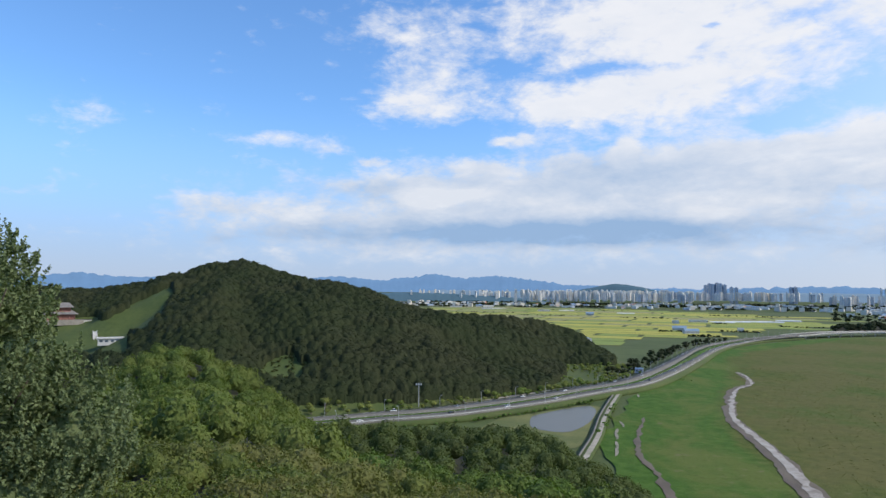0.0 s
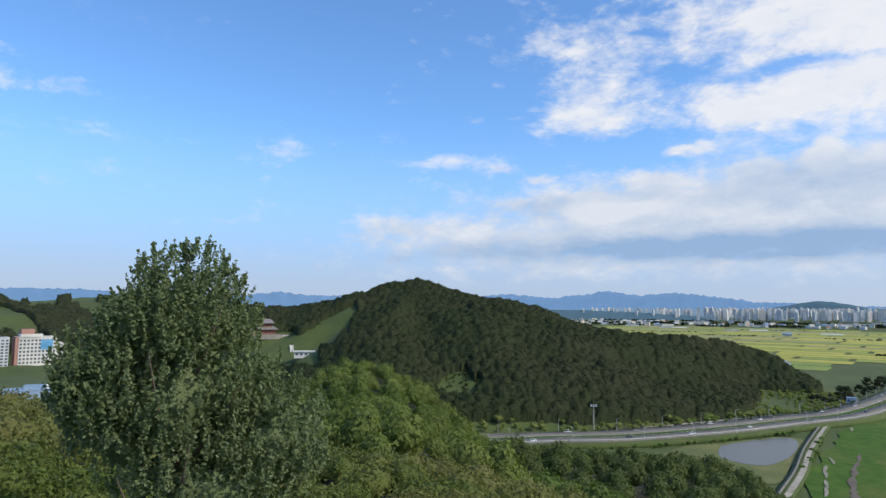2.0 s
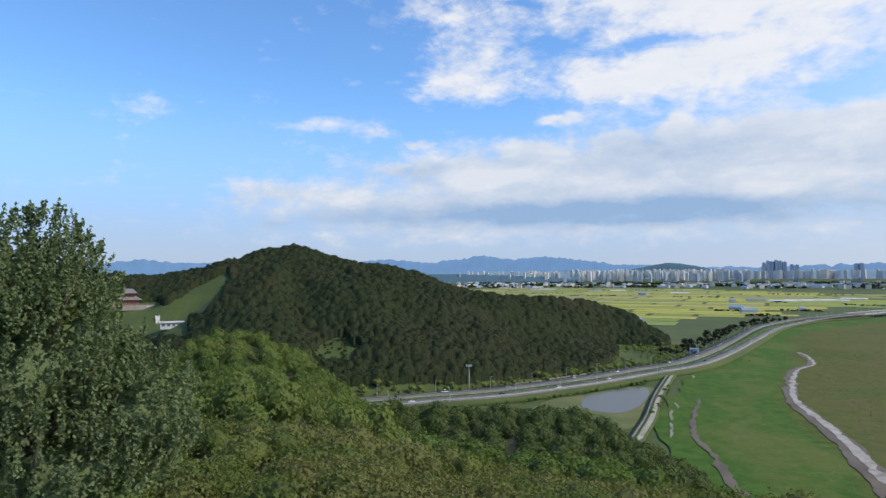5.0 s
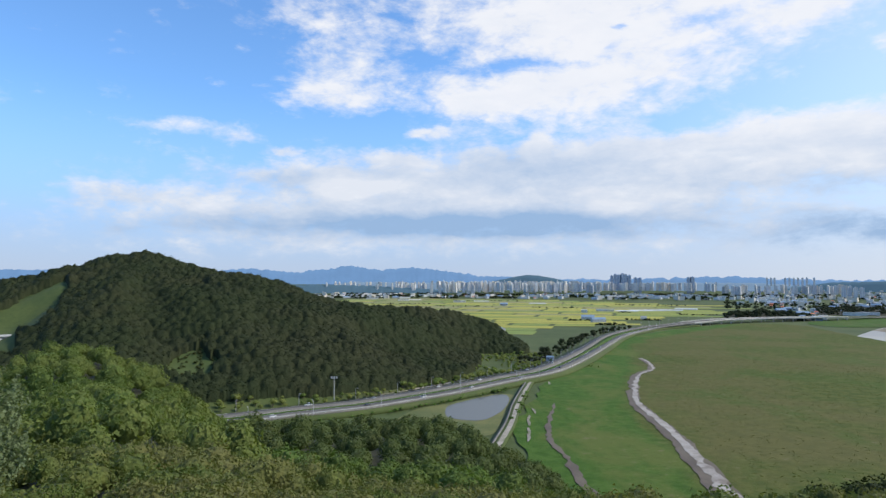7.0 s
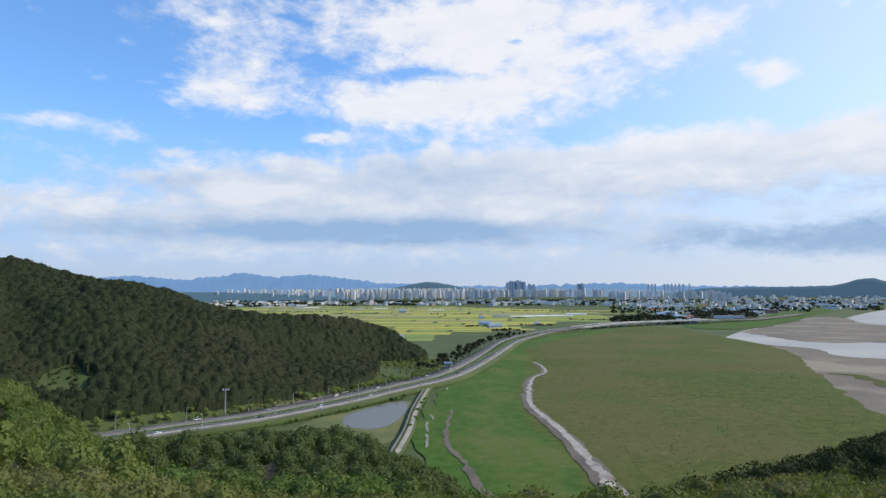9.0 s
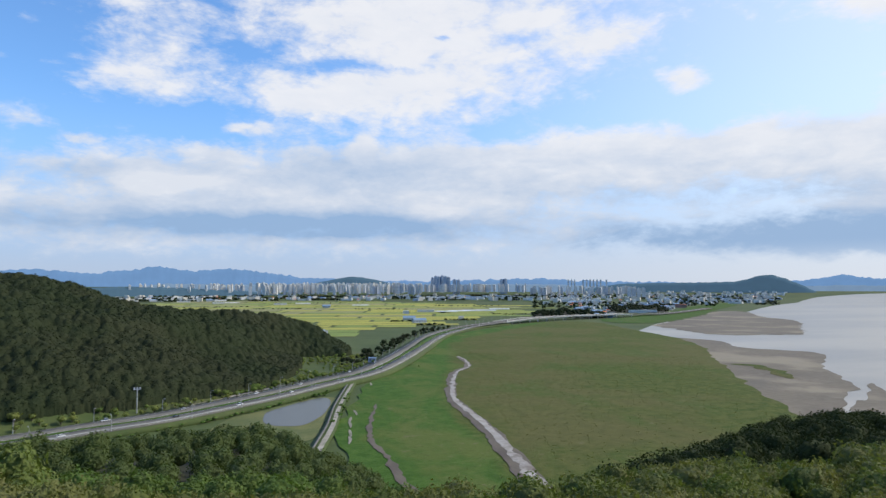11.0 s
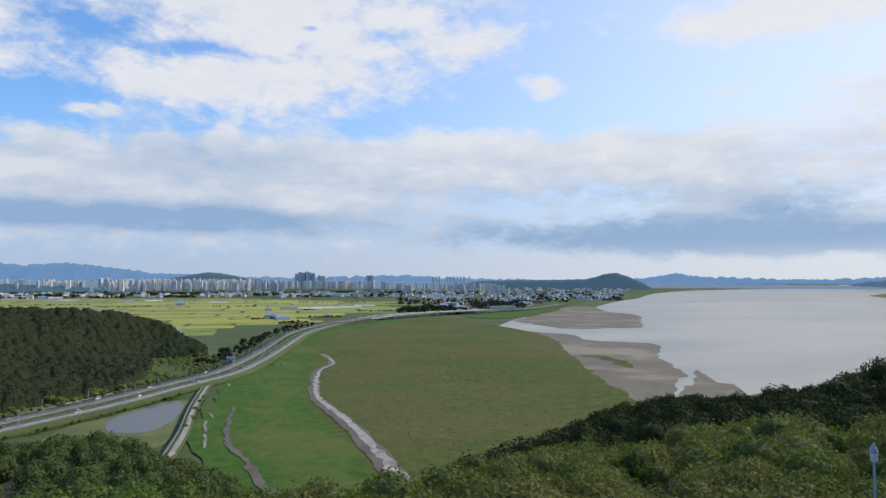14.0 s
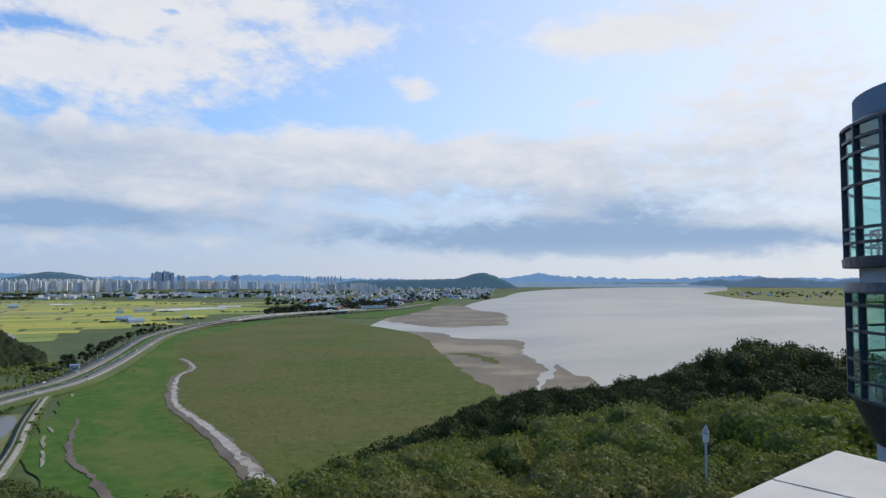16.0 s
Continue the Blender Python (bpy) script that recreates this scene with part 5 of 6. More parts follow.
for a0, a1, r0, r1, h in ((24.0, 30.2, 1870, 2080, 17.0), (30.5, 35.6, 2250, 2750, 13.0)):
    # low wooded rises beyond the bridge
    grid = []
    for r in np.linspace(r0, r1, 8):
        for a in np.linspace(a0, a1, 22):
            u, w = (a - a0) / (a1 - a0), (r - r0) / (r1 - r0)
            x, y = polar(a, r)
            grid.append((x, y, 0.2 + h * (math.sin(math.pi * u) * math.sin(math.pi * w)) ** 0.6 * (0.8 + 0.2 * math.sin(u * 19))))
    knoll = mesh_object("wooded_rise", grid, grid_faces(8, 22), M_LITTER, smooth=True)
    tagged(knoll, "low earth rise under the grove", "rise", kind="structure")
    trees = []
    for _ in range(210):
        u, w = rng.uniform(0, 1), rng.uniform(0, 1)
        x, y = polar(a0 + (a1 - a0) * u, r0 + (r1 - r0) * w)
        trees.append((x, y, h * (math.sin(math.pi * u) * math.sin(math.pi * w)) ** 0.6 * (0.8 + 0.2 * math.sin(u * 19)) - 1))
    stuff_wood("grove", trees, far_kinds, (0.9, 1.6), M_HILL, "dark grove on a low rise beyond the bridge")
far_wood("town_wood", patch_spots(36.2, 39.5, 2950, 3600, 70) + patch_spots(24, 36, 2500, 3500, 260) + patch_spots(36, 44, 3600, 4600, 160) + patch_spots(24, 43, 4300, 6000, 220), "dark trees between the houses of the town", (0.8, 1.6), None, 6.0)
town_trees = []
for _ in range(44):
    a, r = rng.uniform(-11, 27), rng.uniform(3900, 5600)
    town_trees += [polar(a + rng.uniform(-1.3, 1.3), r + rng.uniform(-40, 40)) for _ in range(22)]
far_wood("city_edge_wood", town_trees, "dark tree belts at the edge of the city", (0.9, 2.0))
hedge = []
for a, r, w, n in ((4.2, 1350, 1.0, 26), (12.8, 1650, 1.6, 26), (14.8, 1500, 1.2, 24), (17.5, 1720, 1.6, 30), (2, 2600, 2.5, 24), (10, 2500, 2, 18), (-4, 2900, 3, 24), (18, 2900, 3, 24), (5, 3400, 4, 28), (16, 2150, 0.6, 14), (22, 2050, 1.5, 20)):
    hedge += [polar(a + rng.uniform(-w, w), r + rng.uniform(-12, 12)) for _ in range(n)]
far_wood("field_hedges", hedge, "dark hedges and bushes between the rice fields", (0.35, 0.75))
far_wood("far_bank_trees", [polar(a, r) for a, r in zip(rng.uniform(63.5, 76, 90), rng.uniform(4300, 6500, 90))], "dark tree belts on the far bank", (0.8, 1.6))
far_wood("cape_wood", patch_spots(42.3, 44.0, 3300, 3900, 70), "dark trees on the point of the river bank", (0.6, 1.2))

# ---- houses, sheds, towers of the plain ----


def house(wall, roof, w, d, h, pitched, name="house", glazed=True):
    ob = new(name)
    part("wall", boxes((-w / 2, w / 2, -d / 2, d / 2, -1, h)), wall, ob)
    bm = bmesh.new()
    if pitched:
        gable(bm, -w / 2 - 0.4, w / 2 + 0.4, -d / 2 - 0.4, d / 2 + 0.4, h, h + d * 0.28)
    else:
        box(bm, -w / 2 - 0.2, w / 2 + 0.2, -d / 2 - 0.2, d / 2 + 0.2, h, h + 0.6)
    part("roof", bm, roof, ob)
    n = max(2, int(w / 4))
    for k in range(n if glazed else 0):
        x = -w / 2 + (k + 0.5) * w / n
        part("window", boxes((x - 0.9, x + 0.9, -d / 2 - 0.06, -d / 2 + 0.1, h * 0.45, h * 0.45 + 1.4)), M_PANE, ob)
    return ob


def settle(kinds, rows, group):
    used = set()
    for i, (k, a, r, turn, z) in enumerate(rows):
        ob, label, cat = kinds[k]
        if k not in used:
            used.add(k)
            tagged(ob, label, cat, group)
        else:
            ob = copy_thing(ob, Matrix())
        set_down(ob, a, r, z, turn)


house_kinds = [
    (house(M_WHITE, M_ROOFGREY, 14, 10, 7, True), "white house with a grey pitched roof", "house"),
    (house(M_WHITE, M_WHITE, 20, 12, 10, False), "white flat-roofed block of three storeys", "building"),
    (house(M_GREY, M_ROOFBLUE, 34, 16, 8, True, "warehouse"), "grey warehouse with a blue sheet roof", "warehouse"),
    (house(M_BEIGE, M_ROOFRED, 13, 10, 6, True), "beige house with a red roof", "house"),
    (house(M_WHITE, M_ROOFGREY, 60, 18, 8, False, "warehouse"), "long white warehouse with a flat roof", "warehouse"),
    (house(M_SLATE, M_ROOFBLUE, 26, 14, 7, True, "workshop"), "blue-grey workshop with a sheet roof", "workshop"),
]
far_kinds_h = [
    (house(M_WHITE, M_ROOFGREY, 16, 12, 9, True, glazed=False), "white house far off with a grey pitched roof", "house"),
    (house(M_WHITE, M_WHITE, 30, 14, 15, False, "low_rise_block", False), "white low-rise block far off in the town", "building"),
    (house(M_GREY, M_ROOFBLUE, 40, 18, 9, True, "factory", False), "grey factory hall with a blue sheet roof", "factory"),
    (house(M_BEIGE, M_ROOFRED, 14, 11, 8, True, glazed=False), "beige house far off with a red roof", "house"),
    (house(M_WHITE, M_ROOFGREY, 70, 20, 9, False, "factory", False), "long white factory hall with a flat roof", "factory"),
    (house(M_BEIGE, M_BEIGE, 26, 16, 22, False, "low_rise_block", False), "beige low-rise block far off in the town", "building"),
]
rows = []
for _ in range(60):
    a = rng.uniform(27, 37)
    rows.append((int(rng.choice(6, p=[0.32, 0.2, 0.14, 0.12, 0.06, 0.16])), a, float(np.interp(a, [25, 31, 36, 43], [2350, 2150, 2650, 3500])) + rng.uniform(0, 1) ** 1.3 * 900, rng.uniform(-40, 40), 0.0))
far_rows = []
for _ in range(260):
    a = rng.uniform(25, 44.2)
    far_rows.append((int(rng.choice(6, p=[0.36, 0.24, 0.1, 0.08, 0.06, 0.16])), a, float(np.interp(a, [27, 36, 40, 43, 44.2], [2900, 3000, 3300, 3700, 4300])) + rng.uniform(0, 1) * 2600, rng.uniform(-40, 40), 0.0))
for _ in range(280):
    far_rows.append((int(rng.choice(6, p=[0.16, 0.28, 0.12, 0.06, 0.2, 0.18])), rng.uniform(-12, 28), rng.uniform(3850, 5600), rng.uniform(-30, 30), 0.0))
for _ in range(170):
    far_rows.append((int(rng.choice(6, p=[0.25, 0.3, 0.1, 0.05, 0.1, 0.2])), rng.uniform(24, 44.5), rng.uniform(5600, 9000), rng.uniform(-40, 40), rng.uniform(0, 12)))
settle(far_kinds_h, far_rows, "low buildings of the far town")
rows += [(2, 29.3, 1930, 10, 0), (1, 28.4, 1980, 0, 0), (0, 29.9, 1960, 20, 0), (5, 30.6, 1900, 5, 0), (1, 31.0, 1990, -10, 0), (4, 33.1, 2250, 4, 2), (4, 33.9, 2280, 4, 2)]
rows += [(0, 4.0, 1290, 10, 0), (5, 4.8, 1230, 0, 0), (0, 5.3, 1220, 5, 0), (2, 12.9, 1720, 0, 0), (4, 14.4, 2230, 0, 0), (2, 13.8, 1600, 20, 0), (0, 17.6, 1760, 10, 0), (1, 12.6, 2120, 0, 0), (4, -3.6, 3500, 5, 0), (4, 1.5, 3200, 5, 0), (2, 5.5, 2750, 0, 0)]
rows += [(k, rng.uniform(64.5, 75), rng.uniform(3600, 5500), rng.uniform(-30, 30), 0.5) for k in (0, 1, 4, 2, 4, 0, 1, 2, 0, 1)]
settle(house_kinds, rows, "houses on the plain")
inn = house(M_BRICK, M_ROOFRED, 46, 20, 13, False, "red_building")
tagged(inn, "orange-red brick building near the river bank", "building")
set_down(inn, 36.6, 2850, 0.0)
booth = house(M_GREY, M_ROOFBLUE, 9, 8, 5, False, "road_office")
tagged(booth, "small grey office with a pale blue roof by the road", "building")
booth.matrix_basis = pose(128, 757, 3, 0, 0, -12)
for i, (a, r) in enumerate([(16.2, 2250), (17.4, 2300), (18.6, 2330), (19.8, 2350), (-2.5, 3600), (3.5, 3350), (8.5, 3000), (21, 2500)]):
    ob = new("greenhouse")
    for k in range(5):
        bm = bmesh.new()
        prof = [(math.cos(t) * 3.2, math.sin(t) * 3.0) for t in np.linspace(0, math.pi, 7)]
        v0 = [bm.verts.new((-38, k * 8 + x, z)) for x, z in prof]
        v1 = [bm.verts.new((38, k * 8 + x, z)) for x, z in prof]
        for j in range(6):
            bm.faces.new((v0[j], v0[j + 1], v1[j + 1], v1[j]))
        bm.faces.new(v0[::-1])
        bm.faces.new(v1)
        part("tunnel", bm, M_FILM, ob)
    tagged(ob, "row of pale plastic greenhouse tunnels among the fields", "greenhouse", "greenhouses")
    set_down(ob, a, r, 0.3, rng.uniform(-12, 12))


# Cladding lightened to pale blue: distance haze mixed into the skyscrapers' base colour.
M_TOWERBLUE = stain("haze_blue_glass_cladding", (0.26, 0.33, 0.42), (0.33, 0.40, 0.50), 20, 2)


def tower(wall, bays, w, d, h):
    ob = new("apartment_tower")
    part("wall", boxes((-w / 2, w / 2, -d / 2, d / 2, -4, h)), wall, ob)
    step = w / bays
    for k in range(bays):
        x = -w / 2 + step * (k + 0.5)
        part("window_bay", boxes((x - step * 0.2, x + step * 0.2, -d / 2 - 0.3, -d / 2 + 0.3, 3.0, h - 3)), M_BAY, ob)
    part("stair_head", boxes((-w * 0.2, w * 0.1, -d * 0.3, d * 0.3, h, h + 6)), wall, ob)
    return ob


tower_kinds = [(tower(M_WHITE, 2, 24, 13, 62), "white high-rise apartment slab with rows of windows", "apartment block"), (tower(M_BEIGE, 2, 27, 13, 66), "beige high-rise apartment slab with rows of windows", "apartment block"),
               (tower(M_WHITE, 2, 17, 15, 72), "slim white high-rise apartment tower", "apartment block"), (tower(M_GREY, 2, 24, 14, 58), "grey high-rise apartment slab with rows of windows", "apartment block"), (tower(M_TOWERBLUE, 2, 30, 26, 150), "dark blue-grey glazed residential skyscraper, paled by haze", "skyscraper")]
rows = []
for a in np.arange(-10.5, 14.0, 0.17):
    dens = np.interp(a, [-10.5, -6, -4, -1, 1, 12, 14], [0.25, 0.35, 0.3, 0.5, 1, 1, 0.9])
    for r, zz in ((5300, 30), (6000, 42), (6900, 52)):
        r = r + (1200 if a < -1 else 0)
        if rng.random() < dens * 0.8:
            rows.append((int(rng.choice(4, p=[0.38, 0.3, 0.2, 0.12])), a + rng.uniform(-0.08, 0.08), r + rng.uniform(-120, 120), rng.uniform(-35, 35), zz + rng.uniform(-10, 6)))
for a in np.arange(14.0, 23.5, 0.2):
    if rng.random() < 0.8:
        rows.append((int(rng.choice(4, p=[0.4, 0.3, 0.15, 0.15])), a, 5900 + rng.uniform(-150, 250), rng.uniform(-30, 30), 38 + rng.uniform(-8, 4)))
for a in np.arange(23.5, 33.0, 0.24):
    if rng.random() < 0.6:
        rows.append((int(rng.choice(4, p=[0.4, 0.3, 0.1, 0.2])), a, 5600 + rng.uniform(-200, 500), rng.uniform(-30, 30), 18 + rng.uniform(-10, 4)))
rows += [(2, a, 6600, 0, 78) for a in (27.2, 27.5, 27.75, 28.5, 28.8, 29.1, 29.4, 29.7, 30.0, 30.5)]
rows += [(4, a, 6600, rng.uniform(-20, 20), z) for a, z in ((15.0, 24), (15.3, 40), (15.6, 34), (15.9, 46), (16.2, 38), (16.5, 30), (17.0, 6), (17.35, 2), (21.3, 6), (21.6, 10))]
rows += [(k, a, 4600, 8, 10) for k, a in ((0, 32.4), (3, 32.8), (0, 33.2), (0, 33.6))]
settle(tower_kinds, rows, "city skyline")

# ---- valley town ----


def block(wall, w, d, h, cols, floors, name, label, a, r, z, turn, extra=()):
    ob = tagged(new(name), label, "building", "buildings of the valley town")
    part("wall", boxes((-w / 2, w / 2, -d / 2, d / 2, -8, h)), wall, ob)
    part("roof", boxes((-w / 2 - 0.3, w / 2 + 0.3, -d / 2 - 0.3, d / 2 + 0.3, h, h + 1.0), (-w * 0.2, w * 0.15, -d * 0.25, d * 0.25, h + 1, h + 4)), wall, ob)
    me = None
    sx, sz = w / cols, (h - 2) / floors
    for i in range(cols):
        for j in range(floors):
            x, zz = -w / 2 + sx * (i + 0.5), 1.5 + sz * j
            if me is None:
                win = part("window", boxes((-sx * 0.3, sx * 0.3, -0.15, 0.15, 0, sz * 0.55)), M_PANE, ob)
                me = win.data
            else:
                win = part("window", me, None, ob)
            win.location = (x, -d / 2, zz)
    for nm, bx, mt in extra:
        part(nm, boxes(bx), mt, ob)
    set_down(ob, a, r, z, turn)
    return ob


M_STONEWHITE = stain("pale_facade_stone", (0.46, 0.46, 0.45), (0.57, 0.56, 0.54), 12, 1)
block(M_STONEWHITE, 40, 16, 33, 10, 7, "hotel", "white hotel with a blue glazed corner and a rounded top storey", -55.6, 930, 22, 14,
      (("glazed_corner", (3, 16, -8.4, 4, 18, 30), M_BLUEPANE), ("side_wing", (20, 29, -5, 9, -8, 26), M_STONEWHITE), ("penthouse", (-19, 2, -9, 3, 33.2, 37), M_STONEWHITE), ("roof_house", (-17, -3, -4, 7, 37, 43), M_BRICK), ("brown_flank", (-23.5, -20, -7, 8, -8, 34), M_BRICK)))
block(M_GREY, 27, 16, 38, 6, 10, "office_tower", "grey office tower with rows of dark windows", -58.2, 920, 17, 10)
block(M_BEIGE, 15, 14, 40, 3, 10, "beige_tower", "slim beige apartment tower", -61.2, 940, 14, 0)
block(M_BEIGE, 17, 12, 30, 4, 8, "beige_block", "beige rendered apartment block of eight storeys", -60.2, 960, 16, 0)
block(M_BRICK, 13, 12, 36, 3, 9, "brown_block", "brown brick apartment block of nine storeys", -59.35, 985, 17, 0)
block(M_SLATE, 12, 14, 24, 3, 6, "dark_block", "dark grey block of flats", -60.5, 890, 13, 0)
block(M_GREY, 22, 14, 22, 5, 5, "grey_block", "plain grey concrete block of flats", -59.3, 885, 13, 0)
block(M_WHITE, 60, 20, 12, 12, 3, "school", "long white building with strip windows", -61.6, 1150, 32, 0)
block(M_WHITE, 44, 18, 12, 9, 3, "white_hall", "white low building at the foot of the hill", -63, 900, 14, 0)
block(M_WHITE, 30, 12, 6, 6, 2, "white_low_block", "white low block on the hillside", -62.5, 1420, 80, 0)
block(M_ROOFBLUE, 46, 20, 7, 9, 1, "blue_hall", "low hall with a pale blue roof", -55.4, 645, 16, 0, (("annex", (23, 36, -8, 6, -8, 8), M_WHITE), ("roof_vent", (2, 12, -4, 4, 8, 10.5), M_WHITE)))
block(M_WHITE, 16, 10, 5, 4, 1, "white_shed", "small white shed by the trees", -59.4, 720, 15, 0)


def foot_of(a, el_, r0, r1):
    """The distance along an azimuth at which the ground shows at that elevation angle."""
    rr = np.linspace(r0, r1, 200)
    z = ground_z(rr * math.sin(radians(a)), rr * math.cos(radians(a)))
    e = np.degrees(np.arctan2(z - EYE, rr))
    return float(rr[int(np.argmin(np.abs(e - el_)))])


M_OLDSTONE = stain("weathered_stone", (0.20, 0.185, 0.16), (0.30, 0.28, 0.245), 5, 0.5)
pav = tagged(new("pavilion"), "two-tiered traditional hall with dark tiled roofs and red walls", "pavilion")
part("terrace", boxes((-20, 20, -12, 12, -4, 1.2)), M_OLDSTONE, pav)
part("lower_wall", boxes((-13, 13, -7, 7, 1.2, 7)), M_REDWOOD, pav)
bm = bmesh.new()
gable(bm, -16, 16, -10, 10, 7, 12, 6)
part("lower_roof", bm, M_ROOFTILE, pav)
part("upper_wall", boxes((-9, 9, -4.5, 4.5, 9, 14)), M_REDWOOD, pav)
bm = bmesh.new()
gable(bm, -12, 12, -7.5, 7.5, 14, 19, 4)
part("upper_roof", bm, M_ROOFTILE, pav)
for k in range(6):
    bm = bmesh.new()
    tube(bm, [Vector((-12.5 + k * 5, -7.6, 1.2)), Vector((-12.5 + k * 5, -7.6, 7))], [0.4, 0.4], 6)
    part("column", bm, M_REDWOOD, pav)
set_down(pav, -38.8, foot_of(-38.8, -2.5, 650, 900), None, 8)
wallw = tagged(new("terrace_wall"), "pale stone terrace wall before the hall", "wall")
part("wall", boxes((-17, 17, -1, 1, -3, 3.2)), M_STONEWHITE, wallw)
part("coping", boxes((-17.4, 17.4, -1.4, 1.4, 3.2, 3.8)), M_ROOFTILE, wallw)
set_down(wallw, -37.9, foot_of(-37.9, -2.7, 600, 860), None, 5)
stair = tagged(new("stone_stairs"), "pale stone stairway up the grassy slope", "stairs")
for k in range(14):
    part("step", boxes((-2.4, 2.4, k * 1.2, k * 1.2 + 1.6, k * 0.9 - 2, k * 0.9)), M_STONEWHITE, stair)
for sx in (-3.0, 3.0):
    bm = bmesh.new()
    tube(bm, [Vector((sx, 0, 0.4)), Vector((sx, 17, 13.0))], [0.6, 0.6], 4)
    part("cheek_wall", bm, M_STONEWHITE, stair)
set_down(stair, -36.3, foot_of(-36.3, -4.0, 560, 840), None, 4, 0.6)
gate = tagged(new("gatehouse"), "long low white gatehouse with a flat eave", "building")
part("wall", boxes((-12, 12, -4, 4, -2, 4)), M_STONEWHITE, gate)
part("roof", boxes((-13.2, 13.2, -5, 5, 4, 5.2)), M_STONEWHITE, gate)
for k in range(5):
    part("opening", boxes((-10.5 + k * 4.6, -8 + k * 4.6, -4.1, -3.8, 1, 3)), M_PANE, gate)
set_down(gate, -35.1, foot_of(-35.1, -4.3, 560, 840), None, 0)

# ---- the poplar beside the terrace ----


def leaf_sprays(tips, n_leaf, size):
    """Upright leafy shoots: from each tip leaves climb along a short twig. Returns quads."""
    out = []
    for (p, d, length) in tips:
        t = rng.uniform(0, 1, n_leaf)
        q = np.array(p) + np.array(d) * (t * length)[:, None] + rng.normal(size=(n_leaf, 3)) * 0.075 * (1.15 - t)[:, None]
        nrm = rng.normal(size=(n_leaf, 3)) * 0.8 + np.array([0.35, -0.2, 0.5])
        nrm /= np.linalg.norm(nrm, axis=1)[:, None]
        ax = np.array(d) * 0.5 + rng.normal(size=(n_leaf, 3)) * 0.6
        b = np.cross(nrm, ax)
        b /= np.linalg.norm(b, axis=1)[:, None]
        a = np.cross(b, nrm)
        s = size * rng.uniform(0.6, 1.2, n_leaf)[:, None]
        out.append(np.stack([q - a * s, q - b * s * 0.62, q + a * s, q + b * s * 0.62], 1))
    return np.concatenate(out)


POPLAR_R = 20.0
tx, ty = polar(-45.6, POPLAR_R)
tz = float(ground_z(tx, ty)[0])
poplar = tagged(new("poplar_tree"), "dense grey-green poplar with upright leafy shoots beside the terrace", "tree")
poplar.location = (tx, ty, tz)
right = Vector((math.cos(radians(45.6)), math.sin(radians(45.6)), 0))
away = Vector((tx, ty, 0)).normalized()
bm = bmesh.new()
tube(bm, [Vector((0, 0, -0.5)), Vector((0.1, 0, 3)), Vector((0, 0.1, 7)), Vector((0.1, 0.1, 11))], [0.26, 0.21, 0.13, 0.03], 9)
for k in range(14):
    h = 1.5 + k * 0.4
    a = k * 2.4
    tube(bm, [Vector((0, 0, h)), Vector((math.cos(a) * 1.2, math.sin(a) * 1.2, h + 1.2)), Vector((math.cos(a) * 2.0, math.sin(a) * 2.0, h + 2.8))], [0.08, 0.05, 0.015], 5)
part("trunk", bm, M_BARK, poplar)
# crown masses: sideways, depth, height over the eye, half sizes
MASSES = [(-0.15, 0.0, -2.6, 2.5, 2.2, 3.3, 460), (0.05, 0.1, -0.9, 2.2, 1.8, 2.2, 330), (2.5, -0.1, -4.3, 1.8, 1.7, 2.5, 330), (-1.1, 0.0, -3.4, 1.6, 1.6, 2.2, 150), (0.9, -0.4, -5.2, 2.4, 1.8, 2.0, 170), (-1.8, 0.0, -2.6, 1.45, 1.4, 2.2, 230)]
tips = []
inner = []
for sx, dy, hz_, rx, ry, rz, n in MASSES:
    for _ in range(n):
        d = Vector(rng.normal(size=3))
        d.z = abs(d.z) * 1.0 - 0.45
        d.normalize()
        rad = rng.uniform(0.72, 1.0)
        p = right * (sx + d.x * rx * rad) + away * (dy + d.y * ry * rad) + Vector((0, 0, EYE + hz_ + d.z * rz * rad - tz))
        grow = (right * d.x * 0.35 + away * d.y * 0.35 + Vector((0.1, 0, 0.85))).normalized()
        tips.append((p, grow, rng.uniform(0.35, 0.8)))
    for _ in range(n // 2):
        d = Vector(rng.normal(size=3)).normalized() * rng.uniform(0.2, 0.75)
        p = right * (sx + d.x * rx) + away * (dy + d.y * ry) + Vector((0, 0, EYE + hz_ + d.z * rz - tz))
        inner.append((p, Vector((0, 0, 1)), 0.5))
for k in range(46):
    u = rng.uniform(-1, 1)
    p = right * (0.15 + u * 1.35) + away * rng.uniform(-0.8, 0.8) + Vector((0, 0, EYE + 0.75 + 0.75 * (1 - u * u) - tz + rng.uniform(-0.3, 0.1)))
    tips.append((p, Vector((0.12 + u * 0.15, 0, 1)).normalized(), rng.uniform(0.35, 0.62)))
masses = []
for sx, dy, hz_, rx, ry, rz, n in MASSES:
    v_, f_, l_ = make_crown(700, rx * 1.0, rz * 1.75, 0.1, 0.0, rnd=0.8, seg=10, rows=7, fill=0.8)
    mid = right * sx + away * dy + Vector((0, 0, EYE + hz_ - rz * 0.85 - tz))
    masses.append((v_ + np.array(mid), f_, l_ + np.array(mid)))
part("inner_crown", crown_mesh("inner_crown", masses, M_POPLAR), None, poplar)
part("foliage", quads_mesh("foliage", leaf_sprays(tips, 40, 0.060), M_POPLAR), None, poplar, "grey-green leafy shoots")
part("inner_leaves", quads_mesh("inner_leaves", leaf_sprays(inner, 16, 0.11), M_POPLAR), None, poplar)

